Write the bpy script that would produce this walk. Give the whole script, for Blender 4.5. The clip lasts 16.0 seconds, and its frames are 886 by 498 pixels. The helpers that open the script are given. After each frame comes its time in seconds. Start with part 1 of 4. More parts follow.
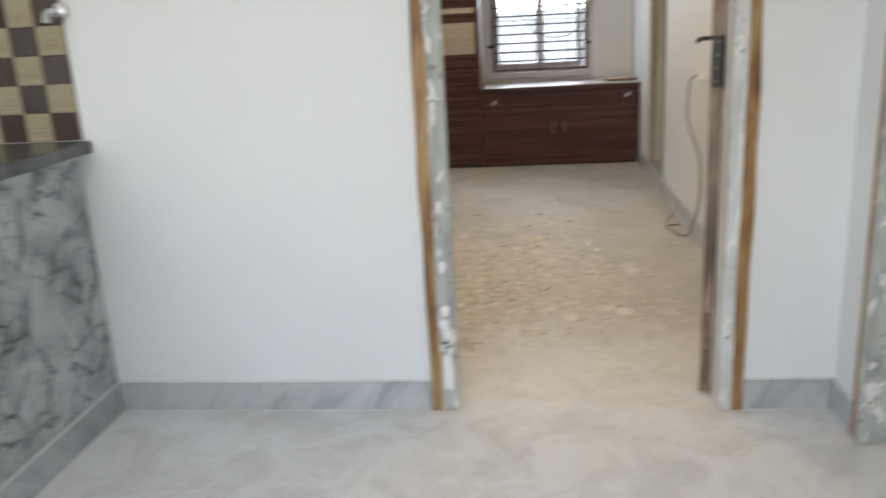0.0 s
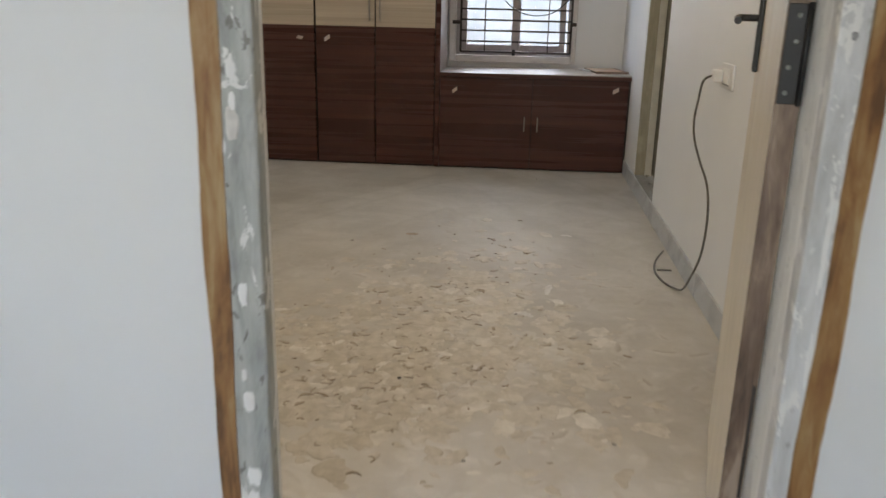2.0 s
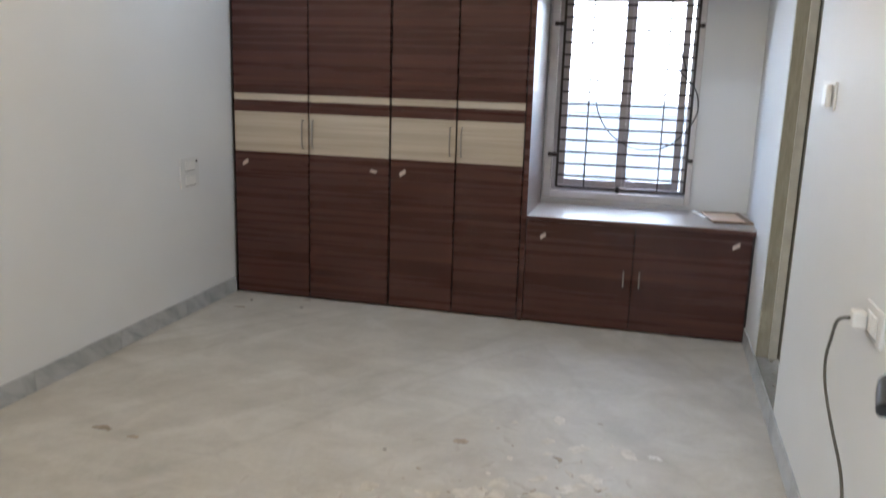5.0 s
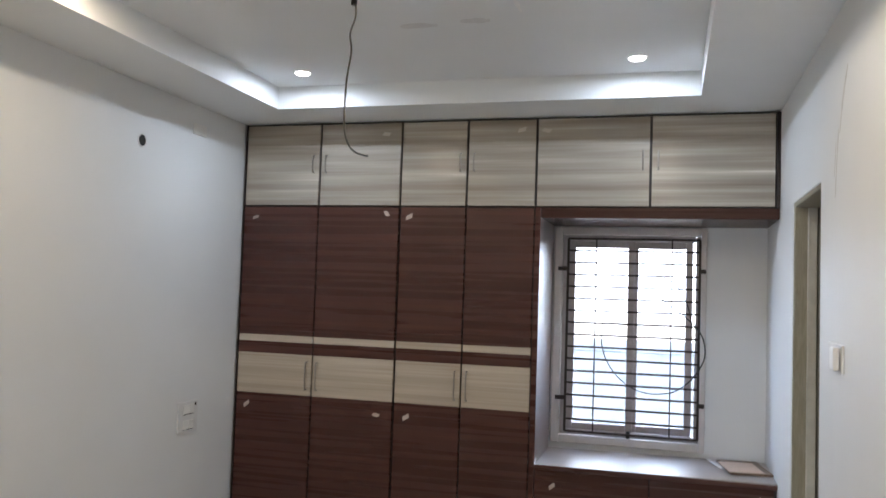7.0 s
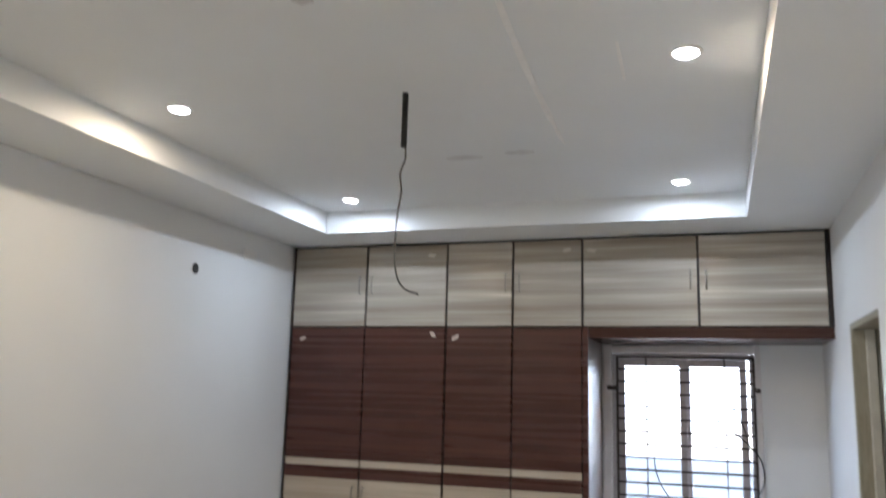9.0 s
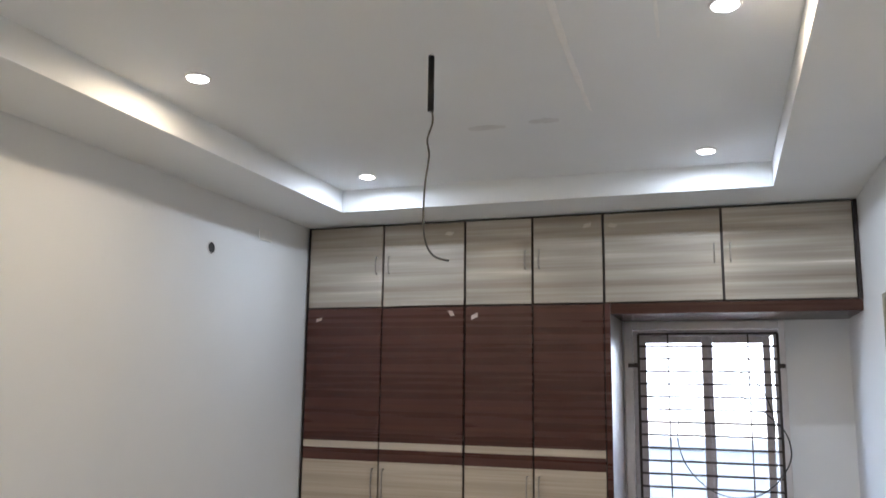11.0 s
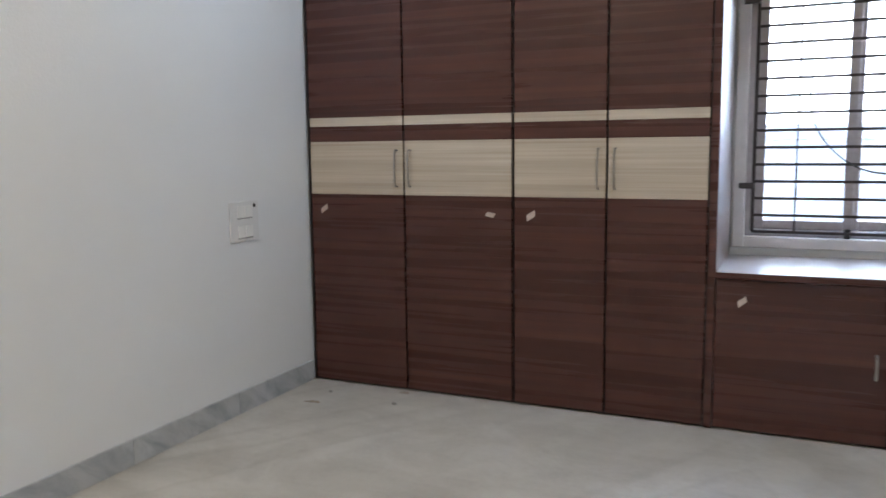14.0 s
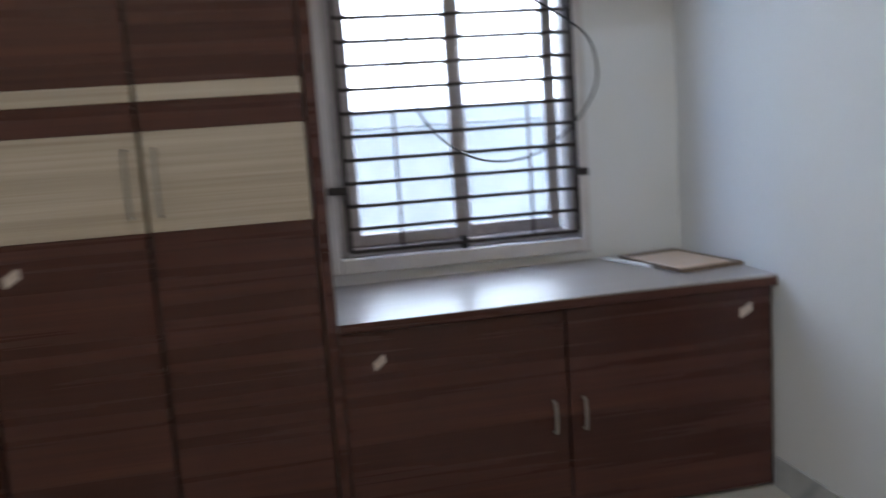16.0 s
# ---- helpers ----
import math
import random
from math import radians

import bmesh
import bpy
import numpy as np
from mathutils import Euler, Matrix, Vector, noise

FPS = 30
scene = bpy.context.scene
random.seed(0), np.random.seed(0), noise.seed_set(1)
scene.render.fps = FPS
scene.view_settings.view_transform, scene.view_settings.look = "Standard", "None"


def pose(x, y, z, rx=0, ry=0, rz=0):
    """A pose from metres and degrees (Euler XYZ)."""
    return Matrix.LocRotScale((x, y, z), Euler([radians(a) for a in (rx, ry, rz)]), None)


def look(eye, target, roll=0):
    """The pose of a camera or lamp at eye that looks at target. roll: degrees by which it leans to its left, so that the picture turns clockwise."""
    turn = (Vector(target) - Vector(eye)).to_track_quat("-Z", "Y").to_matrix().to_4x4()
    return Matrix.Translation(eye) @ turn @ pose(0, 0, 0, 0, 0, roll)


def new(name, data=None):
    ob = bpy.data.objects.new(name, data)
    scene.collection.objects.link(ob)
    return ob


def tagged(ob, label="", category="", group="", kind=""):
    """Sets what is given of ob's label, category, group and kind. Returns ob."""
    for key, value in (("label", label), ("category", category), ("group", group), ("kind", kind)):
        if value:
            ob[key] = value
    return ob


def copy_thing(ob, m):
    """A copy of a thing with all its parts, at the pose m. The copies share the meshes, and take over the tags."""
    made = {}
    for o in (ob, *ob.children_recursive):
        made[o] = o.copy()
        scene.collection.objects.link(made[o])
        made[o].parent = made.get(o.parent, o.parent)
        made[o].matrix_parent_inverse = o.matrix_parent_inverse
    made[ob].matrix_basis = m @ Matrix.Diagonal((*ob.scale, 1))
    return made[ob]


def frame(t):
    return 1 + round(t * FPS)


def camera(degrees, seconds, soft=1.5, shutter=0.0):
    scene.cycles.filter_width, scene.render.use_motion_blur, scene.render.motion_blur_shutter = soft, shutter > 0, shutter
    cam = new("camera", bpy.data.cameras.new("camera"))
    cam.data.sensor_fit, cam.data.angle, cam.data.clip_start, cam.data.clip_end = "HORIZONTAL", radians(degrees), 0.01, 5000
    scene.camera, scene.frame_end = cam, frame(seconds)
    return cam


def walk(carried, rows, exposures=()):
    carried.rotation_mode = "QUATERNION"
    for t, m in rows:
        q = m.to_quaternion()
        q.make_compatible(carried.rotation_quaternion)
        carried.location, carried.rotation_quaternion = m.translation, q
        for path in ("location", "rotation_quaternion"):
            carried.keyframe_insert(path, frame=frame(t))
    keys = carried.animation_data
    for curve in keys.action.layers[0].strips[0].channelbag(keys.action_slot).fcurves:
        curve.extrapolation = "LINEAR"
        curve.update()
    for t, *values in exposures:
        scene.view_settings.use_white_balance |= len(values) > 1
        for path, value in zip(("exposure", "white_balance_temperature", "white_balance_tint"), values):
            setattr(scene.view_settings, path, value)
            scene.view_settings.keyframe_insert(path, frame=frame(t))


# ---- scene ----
cam = camera(57.3, 16.0, soft=1.5, shutter=0.5)
PATH = [
    (0, (0.002, -0.338, 1.227), (-0.217, 1.575, 0.684), -3.1),
    (0.1, (0.0, -0.313, 1.238), (-0.153, 1.606, 0.698), -2.0),
    (0.3, (-0.029, -0.216, 1.256), (-0.17, 1.704, 0.717), -1.5),
    (0.5, (-0.069, -0.075, 1.259), (-0.206, 1.845, 0.716), -1.1),
    (0.8, (-0.062, 0.083, 1.242), (-0.195, 2.004, 0.702), -2.2),
    (1, (-0.029, 0.236, 1.228), (-0.141, 2.154, 0.672), -1.3),
    (1.5, (0.098, 0.589, 1.175), (-0.034, 2.503, 0.611), 0.3),
    (2, (0.142, 0.871, 1.137), (-0.021, 2.775, 0.547), 1.3),
    (2.2, (0.139, 1.003, 1.139), (-0.034, 2.906, 0.549), 0.4),
    (2.5, (0.205, 1.122, 1.142), (0.027, 3.023, 0.546), -0.5),
    (2.6, (0.226, 1.185, 1.137), (0.048, 3.086, 0.537), -0.6),
    (3, (0.32, 1.361, 1.139), (0.054, 3.252, 0.545), -1.4),
    (3.2, (0.33, 1.402, 1.14), (0.011, 3.288, 0.554), -1.2),
    (5.5, (0.334, 1.824, 1.557), (-0.197, 3.735, 1.303), 1.5),
    (6, (0.36, 1.849, 1.577), (-0.187, 3.773, 1.558), 0.4),
    (6.5, (0.348, 1.85, 1.619), (-0.196, 3.774, 1.656), 1.4),
    (7, (0.349, 1.839, 1.623), (-0.195, 3.761, 1.727), 1.9),
    (7.5, (0.326, 1.82, 1.648), (-0.222, 3.738, 1.795), 3.0),
    (8, (0.327, 1.814, 1.653), (-0.239, 3.725, 1.819), 3.3),
    (8.5, (0.33, 1.819, 1.697), (-0.258, 3.715, 1.941), 3.0),
    (9, (0.322, 1.803, 1.741), (-0.315, 3.667, 2.088), 1.5),
    (9.2, (0.339, 1.809, 1.769), (-0.326, 3.654, 2.161), 1.1),
    (11.5, (0.187, 1.901, 1.549), (-0.43, 3.785, 1.809), 0.4),
    (12, (0.224, 2.125, 1.35), (-0.277, 4.061, 1.375), 0.2),
    (12.5, (0.22, 2.366, 1.254), (-0.263, 4.304, 1.16), -0.3),
    (13, (0.184, 2.556, 1.166), (-0.307, 4.486, 0.985), -1.6),
    (13.5, (0.029, 2.747, 1.192), (-0.55, 4.643, 0.929), -0.3),
    (14, (-0.056, 3.107, 1.179), (-0.875, 4.914, 0.923), -0.7),
    (14.5, (-0.176, 3.424, 1.2), (-1.035, 5.213, 0.95), -1.7),
    (15, (-0.343, 3.68, 1.212), (-1.11, 5.522, 1.072), -0.4),
    (15.5, (-0.399, 4.017, 1.108), (-0.621, 6.0, 0.969), -0.6),
    (16, (-0.489, 4.367, 1.15), (-0.123, 6.312, 0.861), -4.0),
]

EXPOSURES = [(0.0, 4.65, 7000, 10), (0.8, 4.62, 7000, 11), (1.5, 4.4, 7000, 12), (2.0, 4.3, 6950, 10), (2.6, 4.63, 6350, 10), (3.2, 4.78, 6050, 9), (5.3, 4.88, 5930, 9), (5.8, 4.75, 5930, 9), (7.0, 4.7, 5950, 10), (9.2, 4.7, 5900, 10), (12.0, 4.78, 5950, 11), (12.5, 4.86, 5920, 11), (13.0, 4.80, 5880, 10), (13.5, 4.92, 5800, 10), (14.0, 5.07, 5720, 9), (14.6, 5.17, 5680, 8), (15.0, 5.24, 5620, 20), (15.5, 4.97, 5720, 2), (16.0, 4.27, 5880, 8)]
walk(cam, [(t, look(eye, target, roll)) for t, eye, target, roll in PATH], EXPOSURES)

# ---------------------------------------------------------------- plan (metres)
XL, XR = -2.33, 0.905            # bedroom side walls
YD, YI = 2.067, 2.18             # hall face and bedroom face of the door wall
YF, YB = 6.5, 7.09               # wardrobe fronts, window wall
ZR, ZC = 2.66, 2.79              # ceiling rim, tray
HX0, HX1, HY0, HZ = -3.2, 0.92, -3.2, 2.8   # hall
COLS = [-2.31, -1.79, -1.252, -0.835, -0.42]
LOFT = COLS + [0.225, 0.885]
Z_SEAT = 0.661
TX0, TX1, TY0, TY1 = -1.895, 0.478, 2.42, 6.11   # ceiling tray

# ---------------------------------------------------------------- world and lamps
world = bpy.data.worlds.new("sky")
scene.world = world
world.use_nodes = True
wn = world.node_tree.nodes
sky = wn.new("ShaderNodeTexSky")
sky.sky_type = "NISHITA"
sky.sun_disc = False
sky.sun_elevation, sky.sun_rotation = radians(50), radians(90)
sky.dust_density, sky.air_density = 3.0, 1.0
wn["Background"].inputs["Strength"].default_value = 0.15
world.node_tree.links.new(sky.outputs[0], wn["Background"].inputs[0])

sun = new("sun", bpy.data.lights.new("sun", "SUN"))
sun.data.energy, sun.data.angle, sun.data.color = 1.2, radians(15), (1.0, 0.96, 0.9)
sun.matrix_world = look((12, 3, 14.3), (0, 3, 0))


def lamp_area(name, eye, target, size_x, size_y, power, colour, shape="RECTANGLE"):
    ob = new(name, bpy.data.lights.new(name, "AREA"))
    ob.data.shape, ob.data.size, ob.data.size_y = shape, size_x, size_y
    ob.data.energy, ob.data.color = power, colour
    ob.matrix_world = look(eye, target)
    return ob


# fill lamp for the hall, set in an added window opening out of view
lamp_area("hall_fill", (-1.4, HY0 - 0.05, 1.5), (-1.4, 2, 1.4), 1.3, 1.1, 2.3, (1.0, 0.97, 0.93))
LAMPS = [(5.83, -1.61), (5.83, 0.17), (4.30, -1.62), (4.26, 0.255), (2.77, -1.61), (2.77, 0.20)]
for y, x in LAMPS:
    cool = y > 5
    lamp_area("downlight_lamp", (x, y, ZC - 0.022), (x, y, 0), 0.075, 0.075, 0.235 if cool else 0.25,
                     (0.86, 0.93, 1.0) if cool else (1.0, 0.765, 0.49), "DISK")


# ---------------------------------------------------------------- materials
def material(name, rough=0.5, metal=0.0):
    m = bpy.data.materials.new(name)
    m.use_nodes = True
    b = m.node_tree.nodes["Principled BSDF"]
    b.inputs["Roughness"].default_value, b.inputs["Metallic"].default_value = rough, metal
    return m, m.node_tree.nodes, m.node_tree.links, b


def coords(nodes, links, scale=(1, 1, 1), space="Object", turn=(0, 0, 0)):
    tc, mp = nodes.new("ShaderNodeTexCoord"), nodes.new("ShaderNodeMapping")
    mp.inputs["Scale"].default_value = scale
    mp.inputs["Rotation"].default_value = turn
    links.new(tc.outputs[space], mp.inputs["Vector"])
    return mp.outputs["Vector"]


def tex_noise(nodes, links, vec, scale, detail=4, rough=0.55, distort=0.0):
    n = nodes.new("ShaderNodeTexNoise")
    n.inputs["Scale"].default_value, n.inputs["Detail"].default_value = scale, detail
    n.inputs["Roughness"].default_value, n.inputs["Distortion"].default_value = rough, distort
    links.new(vec, n.inputs["Vector"])
    return n.outputs["Fac"]


def ramp(nodes, links, fac, stops):
    r = nodes.new("ShaderNodeValToRGB")
    while len(r.color_ramp.elements) < len(stops):
        r.color_ramp.elements.new(0.5)
    for e, (p, c) in zip(r.color_ramp.elements, stops):
        e.position, e.color = p, (*c, 1) if len(c) == 3 else c
    links.new(fac, r.inputs["Fac"])
    return r.outputs["Color"]


def mix(nodes, links, fac, a, b, mode="MIX"):
    n = nodes.new("ShaderNodeMix")
    n.data_type, n.blend_type = "RGBA", mode
    for sock, v in ((n.inputs["Factor"], fac), (n.inputs["A"], a), (n.inputs["B"], b)):
        if isinstance(v, (int, float)):
            sock.default_value = v
        elif isinstance(v, tuple):
            sock.default_value = (*v, 1)
        else:
            links.new(v, sock)
    return n.outputs["Result"]


def bump(nodes, links, b, height, strength, dist):
    n = nodes.new("ShaderNodeBump")
    n.inputs["Strength"].default_value, n.inputs["Distance"].default_value = strength, dist
    links.new(height, n.inputs["Height"])
    links.new(n.outputs["Normal"], b.inputs["Normal"])


def simple(name, colour, rough=0.5, metal=0.0, grain=30.0, amount=0.12, bumpy=0.0):
    """A surface of one colour, with grain and wear."""
    m, n, l, b = material(name, rough, metal)
    v = coords(n, l)
    f1, f2 = tex_noise(n, l, v, grain), tex_noise(n, l, v, grain / 9, 3)
    dark = tuple(c * (1 - amount * 2) for c in colour)
    light = tuple(min(1, c * (1 + amount)) for c in colour)
    c1 = ramp(n, l, f1, [(0.3, dark), (0.7, light)])
    col = mix(n, l, 0.5, c1, ramp(n, l, f2, [(0.35, dark), (0.65, colour)]))
    l.new(col, b.inputs["Base Color"])
    if bumpy:
        bump(n, l, b, f1, bumpy, 0.002)
    return m


def paint(name, colour):
    """Rolled wall paint over skim plaster: soft unevenness, faint marks."""
    m, n, l, b = material(name, 0.55)
    v = coords(n, l)
    big, mid, fine = tex_noise(n, l, v, 0.9, 3), tex_noise(n, l, v, 5, 4), tex_noise(n, l, v, 90, 3)
    lo = tuple(c * 0.95 for c in colour)
    col = ramp(n, l, big, [(0.35, lo), (0.65, colour)])
    marks = ramp(n, l, mid, [(0.72, (1, 1, 1)), (0.80, (0.93, 0.92, 0.90))])
    l.new(mix(n, l, 0.6, col, marks, "MULTIPLY"), b.inputs["Base Color"])
    add = n.new("ShaderNodeMath")
    add.operation = "MULTIPLY_ADD"
    l.new(mid, add.inputs[0])
    add.inputs[1].default_value = 3.0
    l.new(fine, add.inputs[2])
    bump(n, l, b, add.outputs[0], 0.12, 0.004)
    return m


def laminate(name, stops, rough, bands=26, fine=0.35):
    """Wood-pattern laminate with long horizontal grain, sealed and glossy."""
    m, n, l, b = material(name, rough)
    oi = n.new("ShaderNodeObjectInfo")
    off = n.new("ShaderNodeVectorMath")
    off.operation = "MULTIPLY_ADD"
    tc = n.new("ShaderNodeTexCoord")
    l.new(oi.outputs["Random"], off.inputs[0])
    off.inputs[1].default_value = (2.0, 0.6, 0.0)
    l.new(tc.outputs["Object"], off.inputs[2])
    mp = n.new("ShaderNodeMapping")
    mp.inputs["Scale"].default_value = (0.5, 0.5, bands)
    l.new(off.outputs[0], mp.inputs["Vector"])
    mp2 = n.new("ShaderNodeMapping")
    mp2.inputs["Scale"].default_value = (1.4, 1.4, 130)
    l.new(off.outputs[0], mp2.inputs["Vector"])
    f1 = tex_noise(n, l, mp.outputs[0], 1.0, 3, 0.5)
    f2 = tex_noise(n, l, mp2.outputs[0], 1.0, 3, 0.6)
    both = n.new("ShaderNodeMath")
    both.operation = "MULTIPLY_ADD"
    l.new(f2, both.inputs[0])
    both.inputs[1].default_value = fine
    half = n.new("ShaderNodeMath")
    half.operation = "MULTIPLY"
    l.new(f1, half.inputs[0])
    half.inputs[1].default_value = 1.0 - fine
    l.new(half.outputs[0], both.inputs[2])
    l.new(ramp(n, l, both.outputs[0], stops), b.inputs["Base Color"])
    r = n.new("ShaderNodeMapRange")
    r.inputs["To Min"].default_value, r.inputs["To Max"].default_value = rough * 0.8, rough * 1.25
    l.new(f1, r.inputs["Value"])
    l.new(r.outputs[0], b.inputs["Roughness"])
    bump(n, l, b, f2, 0.05, 0.0003)
    return m


def marble(name, base, vein, scale, rough=0.3, soft=0.5, stretch=3.5):
    """Polished marble: soft clouds and slanting streaks."""
    m, n, l, b = material(name, rough)
    oi, tc, off = n.new("ShaderNodeObjectInfo"), n.new("ShaderNodeTexCoord"), n.new("ShaderNodeVectorMath")
    off.operation = "MULTIPLY_ADD"
    l.new(oi.outputs["Random"], off.inputs[0])
    off.inputs[1].default_value = (5.0, 3.0, 4.0)
    l.new(tc.outputs["Object"], off.inputs[2])
    rot, mp = n.new("ShaderNodeMapping"), n.new("ShaderNodeMapping")
    rot.inputs["Rotation"].default_value = (0.65, 0.75, 0.2)
    mp.inputs["Scale"].default_value = (scale, scale, scale * stretch)
    l.new(off.outputs[0], rot.inputs["Vector"])
    l.new(rot.outputs[0], mp.inputs["Vector"])
    streak = tex_noise(n, l, mp.outputs[0], 1.0, 6, 0.6, 0.6)
    cloud = tex_noise(n, l, rot.outputs[0], scale * 1.3, 4, 0.5, 0.3)
    col = ramp(n, l, cloud, [(0.3, tuple(c * 0.86 for c in base)), (0.7, base)])
    mask = ramp(n, l, streak, [(0.30, (0.9, 0.9, 0.9)), (0.30 + 0.2 * soft, (0.45, 0.45, 0.45)), (0.42 + 0.22 * soft, (0, 0, 0))])
    l.new(mix(n, l, mask, col, vein), b.inputs["Base Color"])
    bump(n, l, b, cloud, 0.03, 0.001)
    return m


def crackled_marble():
    """Grey-green polished marble crossed by a net of dark cracks and smoky blots."""
    m, n, l, b = material("veined_marble_cladding", 0.25)
    v = coords(n, l)
    wob = n.new("ShaderNodeTexNoise")
    wob.inputs["Scale"].default_value, wob.inputs["Detail"].default_value = 7.0, 5
    l.new(v, wob.inputs["Vector"])
    scl, add = n.new("ShaderNodeVectorMath"), n.new("ShaderNodeVectorMath")
    scl.operation, add.operation = "MULTIPLY_ADD", "ADD"
    scl.inputs[1].default_value, scl.inputs[2].default_value = (0.16, 0.16, 0.16), (-0.08, -0.08, -0.08)
    l.new(wob.outputs["Color"], scl.inputs[0])
    l.new(v, add.inputs[0])
    l.new(scl.outputs[0], add.inputs[1])
    col = ramp(n, l, tex_noise(n, l, v, 5.5, 5, 0.6, 0.4), [(0.34, (0.27, 0.30, 0.305)), (0.5, (0.44, 0.475, 0.48)), (0.66, (0.58, 0.61, 0.615))])
    blot = ramp(n, l, tex_noise(n, l, v, 4.2, 6, 0.65, 1.0), [(0.32, (0.85, 0.85, 0.85)), (0.47, (0.0, 0.0, 0.0))])
    col = mix(n, l, blot, col, (0.12, 0.135, 0.14))
    for scale, width, depth in ((7.0, 0.030, 0.92), (15.0, 0.022, 0.6)):
        vor = n.new("ShaderNodeTexVoronoi")
        vor.feature = "DISTANCE_TO_EDGE"
        vor.inputs["Scale"].default_value = scale
        l.new(add.outputs[0], vor.inputs["Vector"])
        crack = ramp(n, l, vor.outputs["Distance"], [(0.0, (depth, depth, depth)), (width, (depth * 0.5,) * 3), (width * 2.2, (0, 0, 0))])
        gate = ramp(n, l, tex_noise(n, l, v, 6.0, 3, 0.5), [(0.40, (0.05, 0.05, 0.05)), (0.56, (1, 1, 1))])
        col = mix(n, l, op(n, l, "MULTIPLY", crack, gate), col, (0.035, 0.042, 0.045))
    l.new(col, b.inputs["Base Color"])
    return m


def near(nodes, links, centre, inner, outer, squash=(1, 1, 1)):
    """1 inside a patch of the plan, 0 outside it."""
    tc, sub, mul, ln = nodes.new("ShaderNodeTexCoord"), nodes.new("ShaderNodeVectorMath"), nodes.new("ShaderNodeVectorMath"), nodes.new("ShaderNodeVectorMath")
    sub.operation, mul.operation, ln.operation = "SUBTRACT", "MULTIPLY", "LENGTH"
    links.new(tc.outputs["Object"], sub.inputs[0])
    sub.inputs[1].default_value = centre
    links.new(sub.outputs[0], mul.inputs[0])
    mul.inputs[1].default_value = squash
    links.new(mul.outputs[0], ln.inputs[0])
    r = nodes.new("ShaderNodeMapRange")
    r.inputs["From Min"].default_value, r.inputs["From Max"].default_value = inner, outer
    r.inputs["To Min"].default_value, r.inputs["To Max"].default_value = 1.0, 0.0
    links.new(ln.outputs["Value"], r.inputs["Value"])
    return r.outputs[0]


def op(nodes, links, kind, a, c, d=None):
    """A math node; each operand is a socket or a number."""
    k = nodes.new("ShaderNodeMath")
    k.operation = kind
    for socket, v in zip(k.inputs, (a, c, d)):
        if v is None:
            continue
        if isinstance(v, (int, float)):
            socket.default_value = v
        else:
            links.new(v, socket)
    return k.outputs[0]


def smears(nodes, links, vec, scale, length, stretch, density, soft=0.5, fixed=None, spread=6.3):
    """Scattered wipe marks, one a cell, each turned its own way: crisp at the head, fading to the tail."""
    vor = nodes.new("ShaderNodeTexVoronoi")
    vor.voronoi_dimensions = "2D"
    vor.inputs["Scale"].default_value = scale
    links.new(vec, vor.inputs["Vector"])
    sub = nodes.new("ShaderNodeVectorMath")
    sub.operation = "SUBTRACT"
    links.new(vec, sub.inputs[0])
    links.new(vor.outputs["Position"], sub.inputs[1])
    col = nodes.new("ShaderNodeSeparateColor")
    links.new(vor.outputs["Color"], col.inputs[0])
    rot = nodes.new("ShaderNodeVectorRotate")
    rot.rotation_type = "Z_AXIS"
    links.new(sub.outputs[0], rot.inputs["Vector"])
    links.new(op(nodes, links, "MULTIPLY_ADD", col.outputs[0], spread, fixed or 0.0), rot.inputs["Angle"])
    xyz = nodes.new("ShaderNodeSeparateXYZ")
    links.new(rot.outputs[0], xyz.inputs[0])
    u = op(nodes, links, "DIVIDE", xyz.outputs[0], length)
    w = op(nodes, links, "DIVIDE", xyz.outputs[1], length / stretch)
    w = op(nodes, links, "MULTIPLY_ADD", op(nodes, links, "MULTIPLY", u, u), 0.3, w)
    r = op(nodes, links, "ADD", op(nodes, links, "MULTIPLY", u, u), op(nodes, links, "MULTIPLY", w, w))
    r = op(nodes, links, "DIVIDE", r, op(nodes, links, "MULTIPLY_ADD", col.outputs[2], 1.1, 0.2))
    body = nodes.new("ShaderNodeMapRange")
    body.interpolation_type = "SMOOTHSTEP"
    body.inputs["From Min"].default_value, body.inputs["From Max"].default_value = 1.0, soft
    links.new(r, body.inputs["Value"])
    tail = nodes.new("ShaderNodeMapRange")
    tail.inputs["From Min"].default_value, tail.inputs["From Max"].default_value = -1.0, 0.75
    links.new(w, tail.inputs["Value"])
    keep = nodes.new("ShaderNodeMapRange")
    keep.inputs["From Min"].default_value, keep.inputs["From Max"].default_value = 1.0 - density, 1.0 - density * 0.35
    links.new(col.outputs[1], keep.inputs["Value"])
    return op(nodes, links, "MULTIPLY", op(nodes, links, "MULTIPLY", body.outputs[0], tail.outputs[0]), keep.outputs[0])


